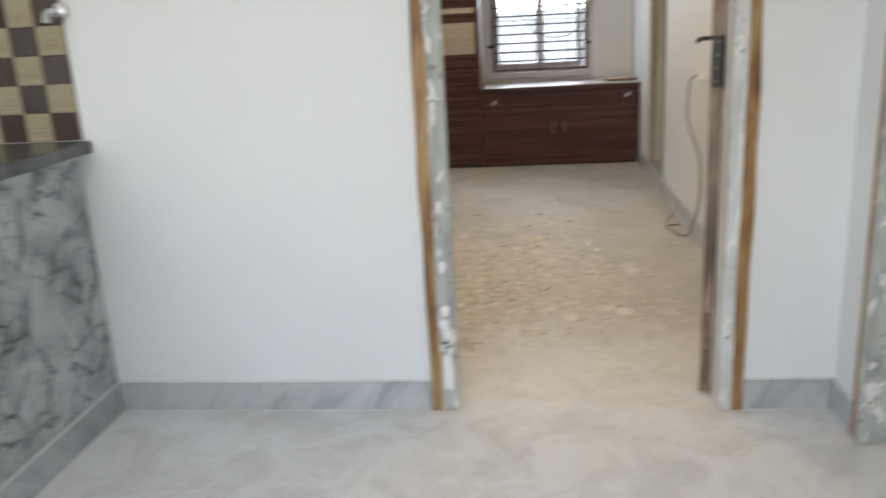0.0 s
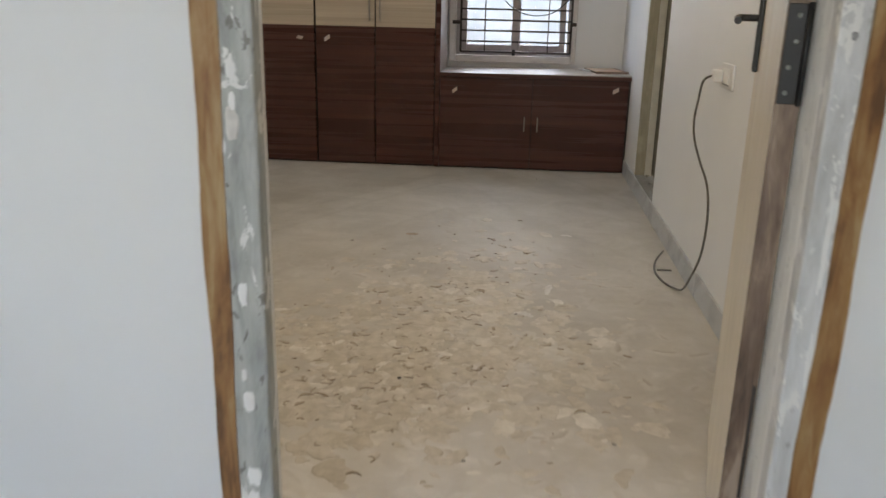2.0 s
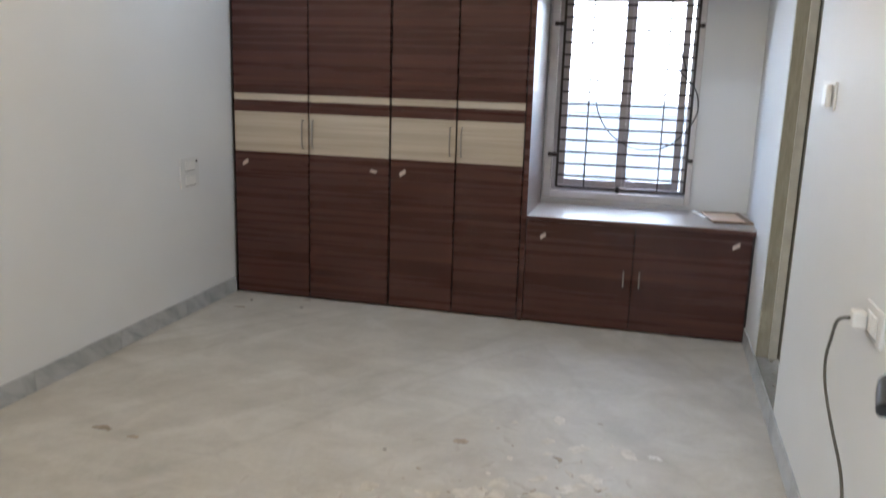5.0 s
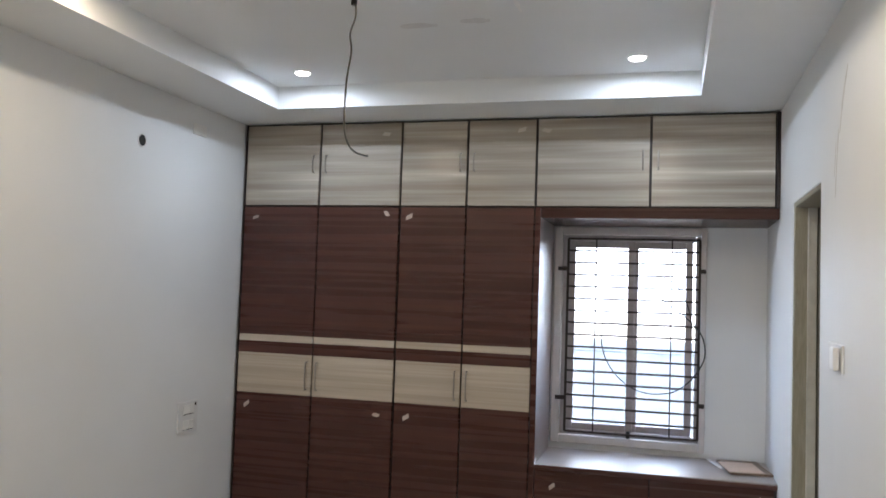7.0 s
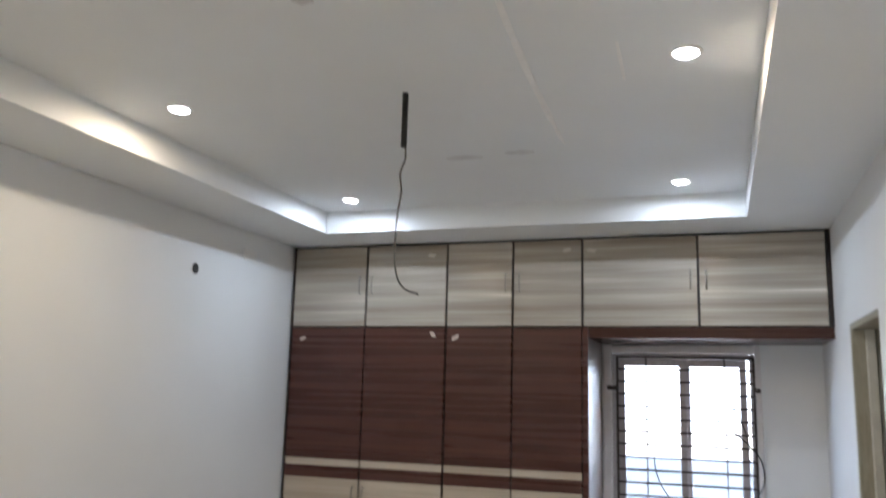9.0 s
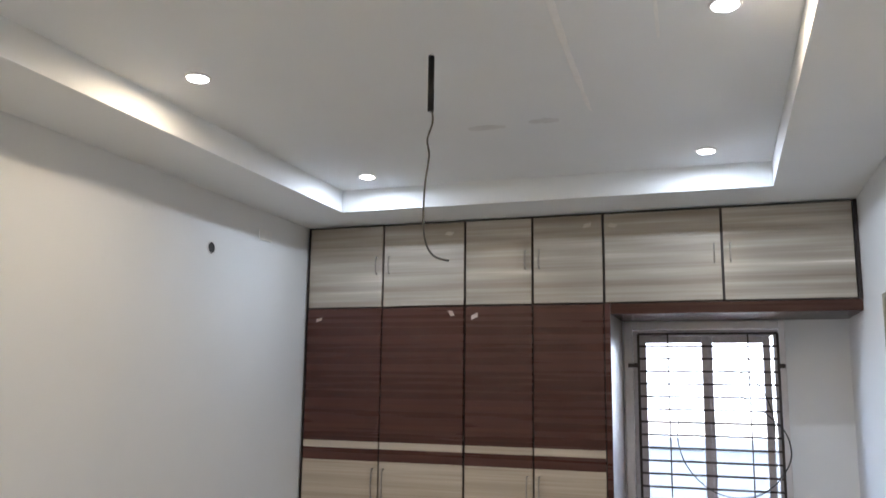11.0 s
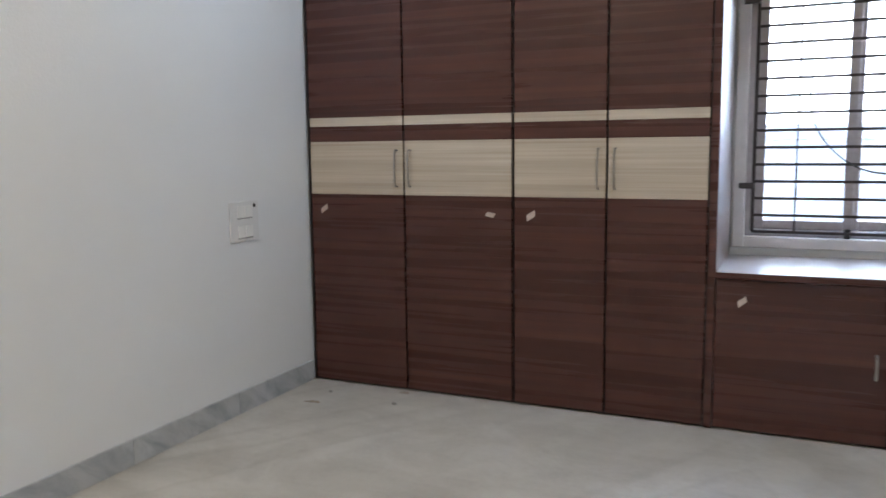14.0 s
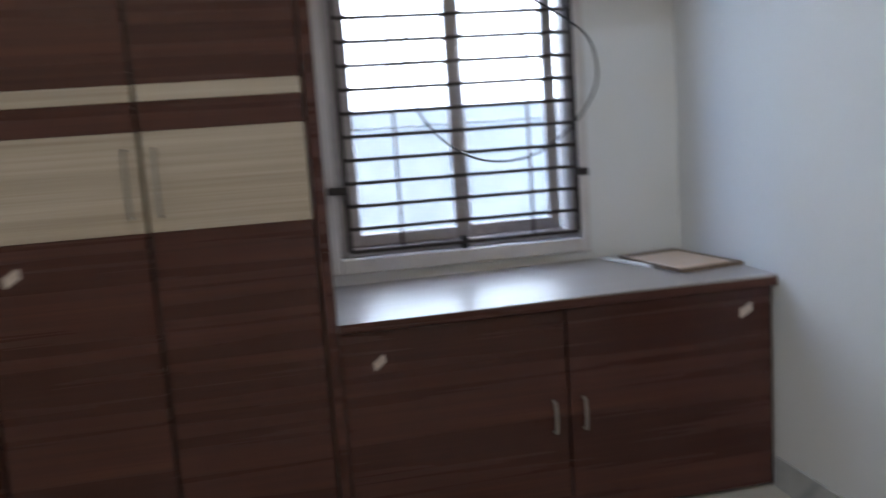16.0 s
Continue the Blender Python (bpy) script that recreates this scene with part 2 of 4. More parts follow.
def floor_marble():
    """Polished pale marble under construction dust: trodden plaster smears, scuffs, broom arcs."""
    m, n, l, b = material("dusty_marble", 0.35)
    v = coords(n, l)
    cloud, fine = tex_noise(n, l, v, 1.3, 5, 0.6, 0.4), tex_noise(n, l, v, 38, 5, 0.65)
    base = ramp(n, l, cloud, [(0.28, (0.375, 0.358, 0.322)), (0.5, (0.46, 0.447, 0.415)), (0.72, (0.545, 0.533, 0.505))])
    mottle = tex_noise(n, l, v, 3.4, 6, 0.62, 0.6)
    base = mix(n, l, 0.42, base, ramp(n, l, mottle, [(0.34, (0.33, 0.31, 0.275)), (0.50, (0.46, 0.44, 0.40)), (0.64, (0.61, 0.595, 0.56))]))
    base = mix(n, l, 0.14, base, ramp(n, l, fine, [(0.3, (0.36, 0.315, 0.25)), (0.7, (0.62, 0.585, 0.52))]))
    wob = n.new("ShaderNodeTexNoise")
    wob.inputs["Scale"].default_value, wob.inputs["Detail"].default_value = 11.0, 6
    l.new(v, wob.inputs["Vector"])
    scl, add = n.new("ShaderNodeVectorMath"), n.new("ShaderNodeVectorMath")
    scl.operation, add.operation = "MULTIPLY_ADD", "ADD"
    scl.inputs[1].default_value, scl.inputs[2].default_value = (0.075, 0.075, 0), (-0.0375, -0.0375, 0)
    l.new(wob.outputs["Color"], scl.inputs[0])
    l.new(v, add.inputs[0])
    l.new(scl.outputs[0], add.inputs[1])
    p = add.outputs[0]
    # long soft broom streaks over the whole room
    for turn, amount in ((0.75, 0.26), (-0.62, 0.22)):
        vs = coords(n, l, (0.9, 4.2, 1.0), "Object", (0, 0, turn))
        streak = ramp(n, l, tex_noise(n, l, vs, 1.0, 4, 0.55, 0.9), [(0.50, (0, 0, 0)), (0.68, (amount, amount, amount))])
        base = mix(n, l, streak, base, (0.60, 0.575, 0.525))
    long_marks = smears(n, l, p, 1.9, 0.30, 4.5, 0.8, 0.1)
    base = mix(n, l, op(n, l, "MULTIPLY", long_marks, 0.36), base, (0.63, 0.605, 0.56))
    # thin grey veins that mirror from slab to slab
    sx = n.new("ShaderNodeSeparateXYZ")
    l.new(p, sx.inputs[0])
    fold = op(n, l, "ABSOLUTE", op(n, l, "ADD", sx.outputs[0], 0.22), 0.0)
    cx = n.new("ShaderNodeCombineXYZ")
    l.new(op(n, l, "MULTIPLY", sx.outputs[0], 0.35), cx.inputs[0])
    l.new(op(n, l, "MULTIPLY_ADD", fold, 1.5, sx.outputs[1]), cx.inputs[1])
    vein = ramp(n, l, tex_noise(n, l, cx.outputs[0], 1.5, 2, 0.4), [(0.430, (0, 0, 0)), (0.495, (0.22, 0.22, 0.22)), (0.55, (0, 0, 0))])
    base = mix(n, l, vein, base, (0.31, 0.29, 0.255))
    # brown grime and trodden plaster, thickest inside the doorway
    big = tex_noise(n, l, v, 2.4, 4, 0.6, 0.5)
    patch = near(n, l, (-0.15, 3.0, 0), 0.25, 1.45, (1.0, 0.72, 1))
    grime = op(n, l, "MULTIPLY", patch, ramp(n, l, tex_noise(n, l, v, 5.5, 5, 0.6, 0.6), [(0.40, (0.55, 0.55, 0.55)), (0.58, (0.18, 0.18, 0.18))]))
    base = mix(n, l, grime, base, ramp(n, l, fine, [(0.35, (0.35, 0.295, 0.225)), (0.65, (0.44, 0.385, 0.305))]))
    veil = op(n, l, "MULTIPLY", patch, ramp(n, l, big, [(0.44, (0.15, 0.15, 0.15)), (0.64, (0.50, 0.50, 0.50))]))
    col = mix(n, l, veil, base, (0.70, 0.675, 0.635))
    height = None
    grit = ramp(n, l, tex_noise(n, l, v, 26, 6, 0.72, 0.6), [(0.36, (0.35, 0.35, 0.35)), (0.50, (1, 1, 1))])
    grit = op(n, l, "MULTIPLY", grit, ramp(n, l, tex_noise(n, l, v, 3.3, 4, 0.6, 0.7), [(0.36, (0.3, 0.3, 0.3)), (0.50, (1, 1, 1))]))
    for scale, length, stretch, density, strength in ((4.6, 0.14, 2.6, 0.6, 0.40), (8.0, 0.085, 2.0, 0.7, 0.45), (14.0, 0.050, 1.7, 0.7, 0.45)):
        mark = smears(n, l, p, scale, length, stretch, density, 0.25)
        mark = op(n, l, "MULTIPLY", op(n, l, "MULTIPLY", mark, patch), grit)
        col = mix(n, l, op(n, l, "MULTIPLY", mark, strength), col, (0.84, 0.82, 0.785))
        height = mark if height is None else op(n, l, "MAXIMUM", height, mark)
    # short brown scuffs between the smears, a few over the rest
    scuff = smears(n, l, p, 8.0, 0.050, 3.6, 0.60, 0.4)
    reach = op(n, l, "MULTIPLY_ADD", near(n, l, (0.0, 2.8, 0), 0.5, 2.2, (1, 0.75, 1)), 0.58, 0.06)
    col = mix(n, l, op(n, l, "MULTIPLY", scuff, reach), col, (0.25, 0.195, 0.135))
    # fine white dust by the door and all over the hall
    sep = n.new("ShaderNodeSeparateXYZ")
    l.new(v, sep.inputs[0])
    hall = n.new("ShaderNodeMapRange")
    hall.inputs["From Min"].default_value, hall.inputs["From Max"].default_value = 2.95, 2.05
    l.new(sep.outputs["Y"], hall.inputs["Value"])
    dusty = op(n, l, "MULTIPLY", hall.outputs[0], ramp(n, l, tex_noise(n, l, v, 4.6, 7, 0.72, 0.9), [(0.36, (0.62, 0.62, 0.62)), (0.56, (1.0, 1.0, 1.0))]))
    col = mix(n, l, dusty, col, (0.85, 0.85, 0.845))
    l.new(col, b.inputs["Base Color"])
    r = n.new("ShaderNodeMapRange")
    r.inputs["To Min"].default_value, r.inputs["To Max"].default_value = 0.38, 0.68
    l.new(op(n, l, "MAXIMUM", height, big), r.inputs["Value"])
    l.new(r.outputs[0], b.inputs["Roughness"])
    bump(n, l, b, op(n, l, "MULTIPLY_ADD", fine, 0.1, height), 0.25, 0.004)
    return m


def worn_primer(name, tone, chips, dabs=0.5, low=0.62, high=1.3):
    """Primed door frame timber: brushed coat, white filler dabs, bare chips."""
    m, n, l, b = material(name, 0.5)
    f = tex_noise(n, l, coords(n, l, (1, 1, 0.22)), 24, 6, 0.68, 0.4)
    g, h = tex_noise(n, l, coords(n, l, (1, 1, 0.5)), 46, 4, 0.6), tex_noise(n, l, coords(n, l, (1, 1, 0.45)), 30, 5, 0.62, 0.5)
    w = tex_noise(n, l, coords(n, l, (0.6, 0.6, 1)), 4.5, 3, 0.5)
    col = ramp(n, l, f, [(0.32, tuple(c * low for c in tone)), (0.48, tone), (0.64, tuple(min(1, c * high) for c in tone))])
    dab = op(n, l, "MULTIPLY_ADD", w, 0.32, op(n, l, "MULTIPLY", h, 0.78))
    col = mix(n, l, ramp(n, l, dab, [(0.665 - dabs * 0.12, (0, 0, 0)), (0.685 - dabs * 0.12, (0.88, 0.88, 0.88))]), col, (0.80, 0.80, 0.785))
    col = mix(n, l, ramp(n, l, g, [(0.635, (0, 0, 0)), (0.67, (chips, chips, chips))]), col, (0.11, 0.10, 0.085))
    l.new(col, b.inputs["Base Color"])
    bump(n, l, b, op(n, l, "MULTIPLY_ADD", dab, 1.5, f), 0.4, 0.002)
    return m


def islands(name, stops, rough):
    """Loose dried stuff: each bit has its own tone, clouded and finely grained."""
    m, n, l, b = material(name, rough)
    geo = n.new("ShaderNodeNewGeometry")
    v = coords(n, l)
    tone = ramp(n, l, geo.outputs["Random Per Island"], stops)
    cloud = ramp(n, l, tex_noise(n, l, v, 22, 5, 0.65, 0.5), [(0.32, (0.80, 0.79, 0.77)), (0.62, (1.06, 1.06, 1.06))])
    l.new(mix(n, l, 1.0, tone, cloud, "MULTIPLY"), b.inputs["Base Color"])
    bump(n, l, b, tex_noise(n, l, v, 90, 4), 0.2, 0.001)
    return m


def wood(name, a, c, along=(9, 9, 1.2), rough=0.5):
    m, n, l, b = material(name, rough)
    v = coords(n, l, along)
    f = tex_noise(n, l, v, 7, 5, 0.6, 1.0)
    g = tex_noise(n, l, coords(n, l), 5, 4, 0.6)
    col = ramp(n, l, f, [(0.3, a), (0.7, c)])
    col = mix(n, l, ramp(n, l, g, [(0.62, (0, 0, 0)), (0.78, (0.7, 0.7, 0.7))]), col, tuple(min(1, k * 1.5) for k in c))
    l.new(col, b.inputs["Base Color"])
    bump(n, l, b, f, 0.15, 0.001)
    return m


def patchy_wood(name, stops):
    """Raw timber with glue and stain patches that run along its length."""
    m, n, l, b = material(name, 0.55)
    f = tex_noise(n, l, coords(n, l, (9, 9, 1.0)), 6, 5, 0.6, 1.0)
    g = tex_noise(n, l, coords(n, l, (1.6, 1.6, 0.6)), 5, 5, 0.62, 0.5)
    col = ramp(n, l, op(n, l, "MULTIPLY_ADD", f, 0.35, op(n, l, "MULTIPLY", g, 0.68)), stops)
    l.new(col, b.inputs["Base Color"])
    bump(n, l, b, f, 0.2, 0.001)
    return m


def worn_paint(name, tone):
    """Brushed door paint, rubbed thin in upright streaks."""
    m, n, l, b = material(name, 0.45)
    f = tex_noise(n, l, coords(n, l, (7, 7, 0.5)), 6, 5, 0.62, 0.4)
    g = tex_noise(n, l, coords(n, l, (1, 1, 0.35)), 9, 5, 0.62, 0.5)
    col = ramp(n, l, f, [(0.3, tuple(c * 0.88 for c in tone)), (0.5, tone), (0.7, tuple(min(1, c * 1.08) for c in tone))])
    col = mix(n, l, ramp(n, l, g, [(0.56, (0, 0, 0)), (0.68, (0.45, 0.45, 0.45))]), col, tuple(c * 0.72 for c in tone))
    col = mix(n, l, ramp(n, l, g, [(0.33, (0.5, 0.5, 0.5)), (0.42, (0, 0, 0))]), col, (0.78, 0.76, 0.72))
    l.new(col, b.inputs["Base Color"])
    bump(n, l, b, f, 0.15, 0.001)
    return m


M_WALL = paint("white_wall_paint", (0.785, 0.80, 0.812))
M_CEIL = paint("white_ceiling_paint", (0.852, 0.872, 0.885))
M_FLOOR = floor_marble()
M_SKIRT = marble("grey_marble", (0.52, 0.54, 0.555), (0.28, 0.30, 0.33), 4.0, 0.3, 0.60, 4.0)
M_BROWN = laminate("dark_brown_laminate", [(0.30, (0.049, 0.0176, 0.0140)), (0.44, (0.063, 0.0225, 0.0172)), (0.56, (0.081, 0.0290, 0.0214)), (0.68, (0.112, 0.0420, 0.0290))], 0.27)
M_BROWN.node_tree.nodes["Principled BSDF"].inputs["Specular IOR Level"].default_value = 0.42
M_CREAM = laminate("cream_laminate", [(0.30, (0.37, 0.30, 0.225)), (0.48, (0.48, 0.41, 0.325)), (0.60, (0.555, 0.485, 0.395)), (0.72, (0.67, 0.615, 0.53))], 0.22)
M_GLOSS = laminate("glossy_brown_laminate", [(0.30, (0.032, 0.014, 0.011)), (0.46, (0.052, 0.023, 0.018)), (0.60, (0.078, 0.035, 0.027)), (0.74, (0.12, 0.06, 0.045))], 0.36)
M_GLOSS.node_tree.nodes["Principled BSDF"].inputs["IOR"].default_value = 1.8
M_GLOSS.node_tree.nodes["Principled BSDF"].inputs["Coat Weight"].default_value = 1.0
M_GLOSS.node_tree.nodes["Principled BSDF"].inputs["Coat Roughness"].default_value = 0.32
M_SOFFIT = laminate("polished_brown_laminate", [(0.30, (0.032, 0.014, 0.011)), (0.46, (0.048, 0.021, 0.016)), (0.60, (0.066, 0.030, 0.023)), (0.74, (0.10, 0.05, 0.038))], 0.24)
M_SOFFIT.node_tree.nodes["Principled BSDF"].inputs["Specular IOR Level"].default_value = 0.22
# Paler than the brown laminate: window sheen is painted in along with dust
M_LEDGE = laminate("dusty_sheen_laminate", [(0.30, (0.16, 0.125, 0.112)), (0.46, (0.24, 0.205, 0.19)), (0.60, (0.33, 0.295, 0.28)), (0.74, (0.42, 0.39, 0.375))], 0.34)
M_LEDGE.node_tree.nodes["Principled BSDF"].inputs["IOR"].default_value = 1.8
M_LEDGE.node_tree.nodes["Principled BSDF"].inputs["Coat Weight"].default_value = 1.0
M_LEDGE.node_tree.nodes["Principled BSDF"].inputs["Coat Roughness"].default_value = 0.36
# Streaky pale patches stand for dust and window glare on the board
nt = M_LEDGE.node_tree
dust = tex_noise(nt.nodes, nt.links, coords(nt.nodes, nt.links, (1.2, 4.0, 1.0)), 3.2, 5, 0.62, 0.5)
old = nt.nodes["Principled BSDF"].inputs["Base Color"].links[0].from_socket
dust_sheen = ramp(nt.nodes, nt.links, dust, [(0.46, (0.0, 0.0, 0.0)), (0.64, (0.45, 0.45, 0.45))])
nt.links.new(mix(nt.nodes, nt.links, dust_sheen, old, (0.30, 0.28, 0.27)), nt.nodes["Principled BSDF"].inputs["Base Color"])
M_LOFT = laminate("grey_cream_laminate", [(0.34, (0.27, 0.232, 0.187)), (0.45, (0.36, 0.32, 0.268)), (0.56, (0.47, 0.43, 0.37)), (0.62, (0.57, 0.53, 0.47)), (0.68, (0.78, 0.75, 0.70))], 0.20, 13, 0.16)
M_DARK = simple("dark_edge_band", (0.022, 0.014, 0.012), 0.4)
M_STEEL = simple("brushed_steel", (0.40, 0.375, 0.34), 0.28, 1.0, 80)
M_SATIN = simple("satin_steel", (0.46, 0.435, 0.40), 0.4, 0.7, 60, 0.05)
M_BLACKM = simple("black_metal", (0.010, 0.010, 0.011), 0.45, 0.2, 60)
M_SCREW = simple("dull_screw_head", (0.20, 0.21, 0.20), 0.5, 0.5, 60)
M_BAR = simple("dark_grille_paint", (0.035, 0.026, 0.024), 0.45, 0.2, 60)
M_TRIM = simple("pale_window_paint", (0.68, 0.65, 0.645), 0.4, 0, 14, 0.08)
M_ALU = simple("grey_aluminium", (0.41, 0.375, 0.375), 0.4, 0.3, 40)
M_PRIMER = worn_primer("worn_grey_primer", (0.38, 0.395, 0.38), 0.75, 0.45)
M_WHITEP = worn_primer("worn_white_primer", (0.76, 0.76, 0.75), 0.35, 0.6, 0.85, 1.08)
M_PRIMERW = worn_primer("white_filled_primer", (0.60, 0.605, 0.61), 0.35, 0.45, 0.80, 1.18)
M_BARE = patchy_wood("bare_brown_wood", [(0.43, (0.13, 0.060, 0.022)), (0.49, (0.25, 0.120, 0.042)), (0.55, (0.32, 0.175, 0.066)), (0.63, (0.42, 0.29, 0.145))])
M_EDGE = patchy_wood("raw_door_edge", [(0.42, (0.050, 0.030, 0.020)), (0.49, (0.13, 0.082, 0.056)), (0.56, (0.20, 0.135, 0.095)), (0.63, (0.34, 0.26, 0.20))])
M_LEAF = worn_paint("cream_door_paint", (0.72, 0.67, 0.58))
M_TAN = wood("tan_bathroom_frame", (0.27, 0.245, 0.18), (0.36, 0.33, 0.255))
M_OLIVE = wood("olive_brown_leaf", (0.085, 0.078, 0.052), (0.13, 0.12, 0.085))
M_STOP = simple("pale_frame_paint", (0.58, 0.56, 0.49), 0.5, 0, 12)
M_PLASTIC = simple("white_plastic", (0.835, 0.835, 0.82), 0.3, 0, 20, 0.04)
M_PLATE = simple("off_white_plastic", (0.75, 0.755, 0.755), 0.4, 0, 20, 0.04)
M_GREYPL = simple("grey_plastic", (0.30, 0.30, 0.31), 0.4)
M_TAPE = simple("off_white_tape", (0.68, 0.58, 0.52), 0.6, 0, 40, 0.08)
M_FAINT = simple("cream_tape", (0.56, 0.51, 0.45), 0.55, 0, 40, 0.08)
M_CABLE = simple("grey_cable", (0.10, 0.095, 0.08), 0.45)
M_BLACK = simple("black_rubber", (0.012, 0.012, 0.012), 0.5)
M_CLAD = crackled_marble()
M_SLAB = simple("grey_granite", (0.13, 0.135, 0.14), 0.2, 0, 160, 0.3)
M_MOSB = simple("brown_glass_tile", (0.050, 0.030, 0.022), 0.15)
M_MOSC = simple("cream_ribbed_tile", (0.47, 0.41, 0.27), 0.3, 0, 50, 0.2)
M_GROUT = simple("grout", (0.25, 0.22, 0.18), 0.8)
M_CHROME = simple("chrome", (0.75, 0.75, 0.76), 0.12, 1.0, 20, 0.03)
M_CARD = simple("peach_card", (0.62, 0.47, 0.36), 0.55, 0, 25, 0.06)
M_BOARD = wood("brown_board", (0.13, 0.085, 0.055), (0.23, 0.16, 0.11), (2, 9, 9))
M_CEMENT = simple("rough_cement", (0.29, 0.285, 0.27), 0.85, 0, 40, 0.2, 0.4)
M_RUBBLE = simple("plaster_rubble", (0.36, 0.345, 0.315), 0.85, 0, 40, 0.25)
M_OUT = simple("pale_blue_render", (0.18, 0.195, 0.206), 0.8, 0, 5, 0.12)
M_GROUND = simple("bare_ground", (0.26, 0.23, 0.19), 0.9, 0, 2, 0.2)
M_SMUDGE = simple("grey_putty", (0.70, 0.695, 0.685), 0.7, 0, 30, 0.08)
M_DAUB = simple("ceiling_putty", (0.755, 0.76, 0.765), 0.7, 0, 14, 0.10)
M_STAIN = simple("brown_floor_stain", (0.40, 0.325, 0.25), 0.7, 0, 50, 0.3)
M_SMEAR = simple("dry_white_plaster", (0.72, 0.70, 0.665), 0.8, 0, 60, 0.14, 0.3)
M_FLAKE = islands("trodden_plaster", [(0.0, (0.555, 0.515, 0.45)), (0.5, (0.60, 0.562, 0.50)), (0.9, (0.635, 0.60, 0.545)), (1.0, (0.73, 0.705, 0.66))], 0.75)
M_GRIME = islands("brown_grime", [(0.0, (0.33, 0.275, 0.21)), (0.3, (0.41, 0.355, 0.285)), (1.0, (0.48, 0.43, 0.36))], 0.7)
M_SEAM = simple("fresh_ceiling_putty", (0.93, 0.93, 0.925), 0.7, 0, 30, 0.04)
M_PUTTY = simple("white_putty", (0.84, 0.84, 0.83), 0.7, 0, 30, 0.04)

m, n, l, b = material("lamp_diffuser", 0.4)
b.inputs["Emission Color"].default_value = (1, 0.98, 0.95, 1)
b.inputs["Emission Strength"].default_value = 1.0
M_DIFF = m

m, n, l, b = material("hazy_sky", 1.0)
b.inputs["Base Color"].default_value = (0.5, 0.5, 0.5, 1)
b.inputs["Emission Color"].default_value = (0.93, 0.97, 1.0, 1)
b.inputs["Emission Strength"].default_value = 0.235
M_GLOW = m

m, n, l, b = material("window_glass", 0.02)
b.inputs["Transmission Weight"].default_value = 1.0
b.inputs["IOR"].default_value = 1.02
b.inputs["Base Color"].default_value = (0.93, 0.97, 1.0, 1)
M_GLASS = m


# ---------------------------------------------------------------- mesh helpers
ORIGIN = {}


def slab(bm, x0, x1, y0, y1, z0, z1, bevel=0.0, seg=1):
    """A box with softened edges, added to bm."""
    made = bmesh.ops.create_cube(bm, size=1)["verts"]
    c, s = Vector(((x0 + x1) / 2, (y0 + y1) / 2, (z0 + z1) / 2)), Vector((x1 - x0, y1 - y0, z1 - z0))
    for v in made:
        v.co = Vector((v.co.x * s.x, v.co.y * s.y, v.co.z * s.z)) + c
    if bevel:
        edges = list({e for v in made for e in v.link_edges})
        bmesh.ops.bevel(bm, geom=edges, offset=bevel, segments=seg, profile=0.5, affect="EDGES")
    return bm


def boxes(*rows, bevel=0.0, seg=1):
    bm = bmesh.new()
    for r in rows:
        slab(bm, *r, bevel=bevel, seg=seg)
    return bm


def smooth_path(points, steps=8):
    p = [Vector(q) for q in points]
    out = []
    for i in range(len(p) - 1):
        a, b_, c, d = p[max(i - 1, 0)], p[i], p[i + 1], p[min(i + 2, len(p) - 1)]
        for k in range(steps):
            t = k / steps
            out.append(0.5 * ((2 * b_) + (c - a) * t + (2 * a - 5 * b_ + 4 * c - d) * t * t + (3 * b_ - a - 3 * c + d) * t ** 3))
    return out + [p[-1]]


def tube(bm, points, radius, sides=8, steps=8, flat=1.0):
    """A round bar swept along a smoothed path."""
    p = smooth_path(points, steps) if steps else [Vector(q) for q in points]
    rings, up = [], Vector((0.13, 0.21, 1)).normalized()
    for i, q in enumerate(p):
        d = (p[min(i + 1, len(p) - 1)] - p[max(i - 1, 0)]).normalized()
        if abs(d.dot(up)) > 0.95:
            up = Vector((1, 0.2, 0.1)).normalized()
        u = d.cross(up).normalized()
        w = u.cross(d).normalized()
        up = w
        rings.append([bm.verts.new(q + radius * (math.cos(a) * u + flat * math.sin(a) * w)) for a in (2 * math.pi * k / sides for k in range(sides))])
    for r0, r1 in zip(rings, rings[1:]):
        for k in range(sides):
            f = bm.faces.new((r0[k], r0[(k + 1) % sides], r1[(k + 1) % sides], r1[k]))
            f.smooth = True
    bm.faces.new(rings[0][::-1])
    bm.faces.new(rings[-1])
    return bm


def lathe(bm, profile, m, sides=24):
    """A turned shape: profile rows of (radius, height) round z, placed by m."""
    rings = [[bm.verts.new(m @ Vector((r * math.cos(a), r * math.sin(a), h))) for a in (2 * math.pi * k / sides for k in range(sides))] for r, h in profile]
    for r0, r1 in zip(rings, rings[1:]):
        for k in range(sides):
            f = bm.faces.new((r0[k], r0[(k + 1) % sides], r1[(k + 1) % sides], r1[k]))
            f.smooth = True
    bm.faces.new(rings[0][::-1])
    bm.faces.new(rings[-1])
    return bm


def finish(name, bm, mat, shift=(0, 0, 0)):
    bmesh.ops.recalc_face_normals(bm, faces=bm.faces)
    bmesh.ops.translate(bm, verts=bm.verts, vec=-Vector(shift))
    me = bpy.data.meshes.new(name)
    bm.to_mesh(me)
    bm.free()
    me.materials.append(mat)
    return new(name, me)


def part(name, bm, mat, parent, label=""):
    base = ORIGIN[parent.name]
    ob = finish(name, bm, mat, base)
    ob.parent = parent
    ORIGIN[ob.name] = base
    return tagged(ob, label)


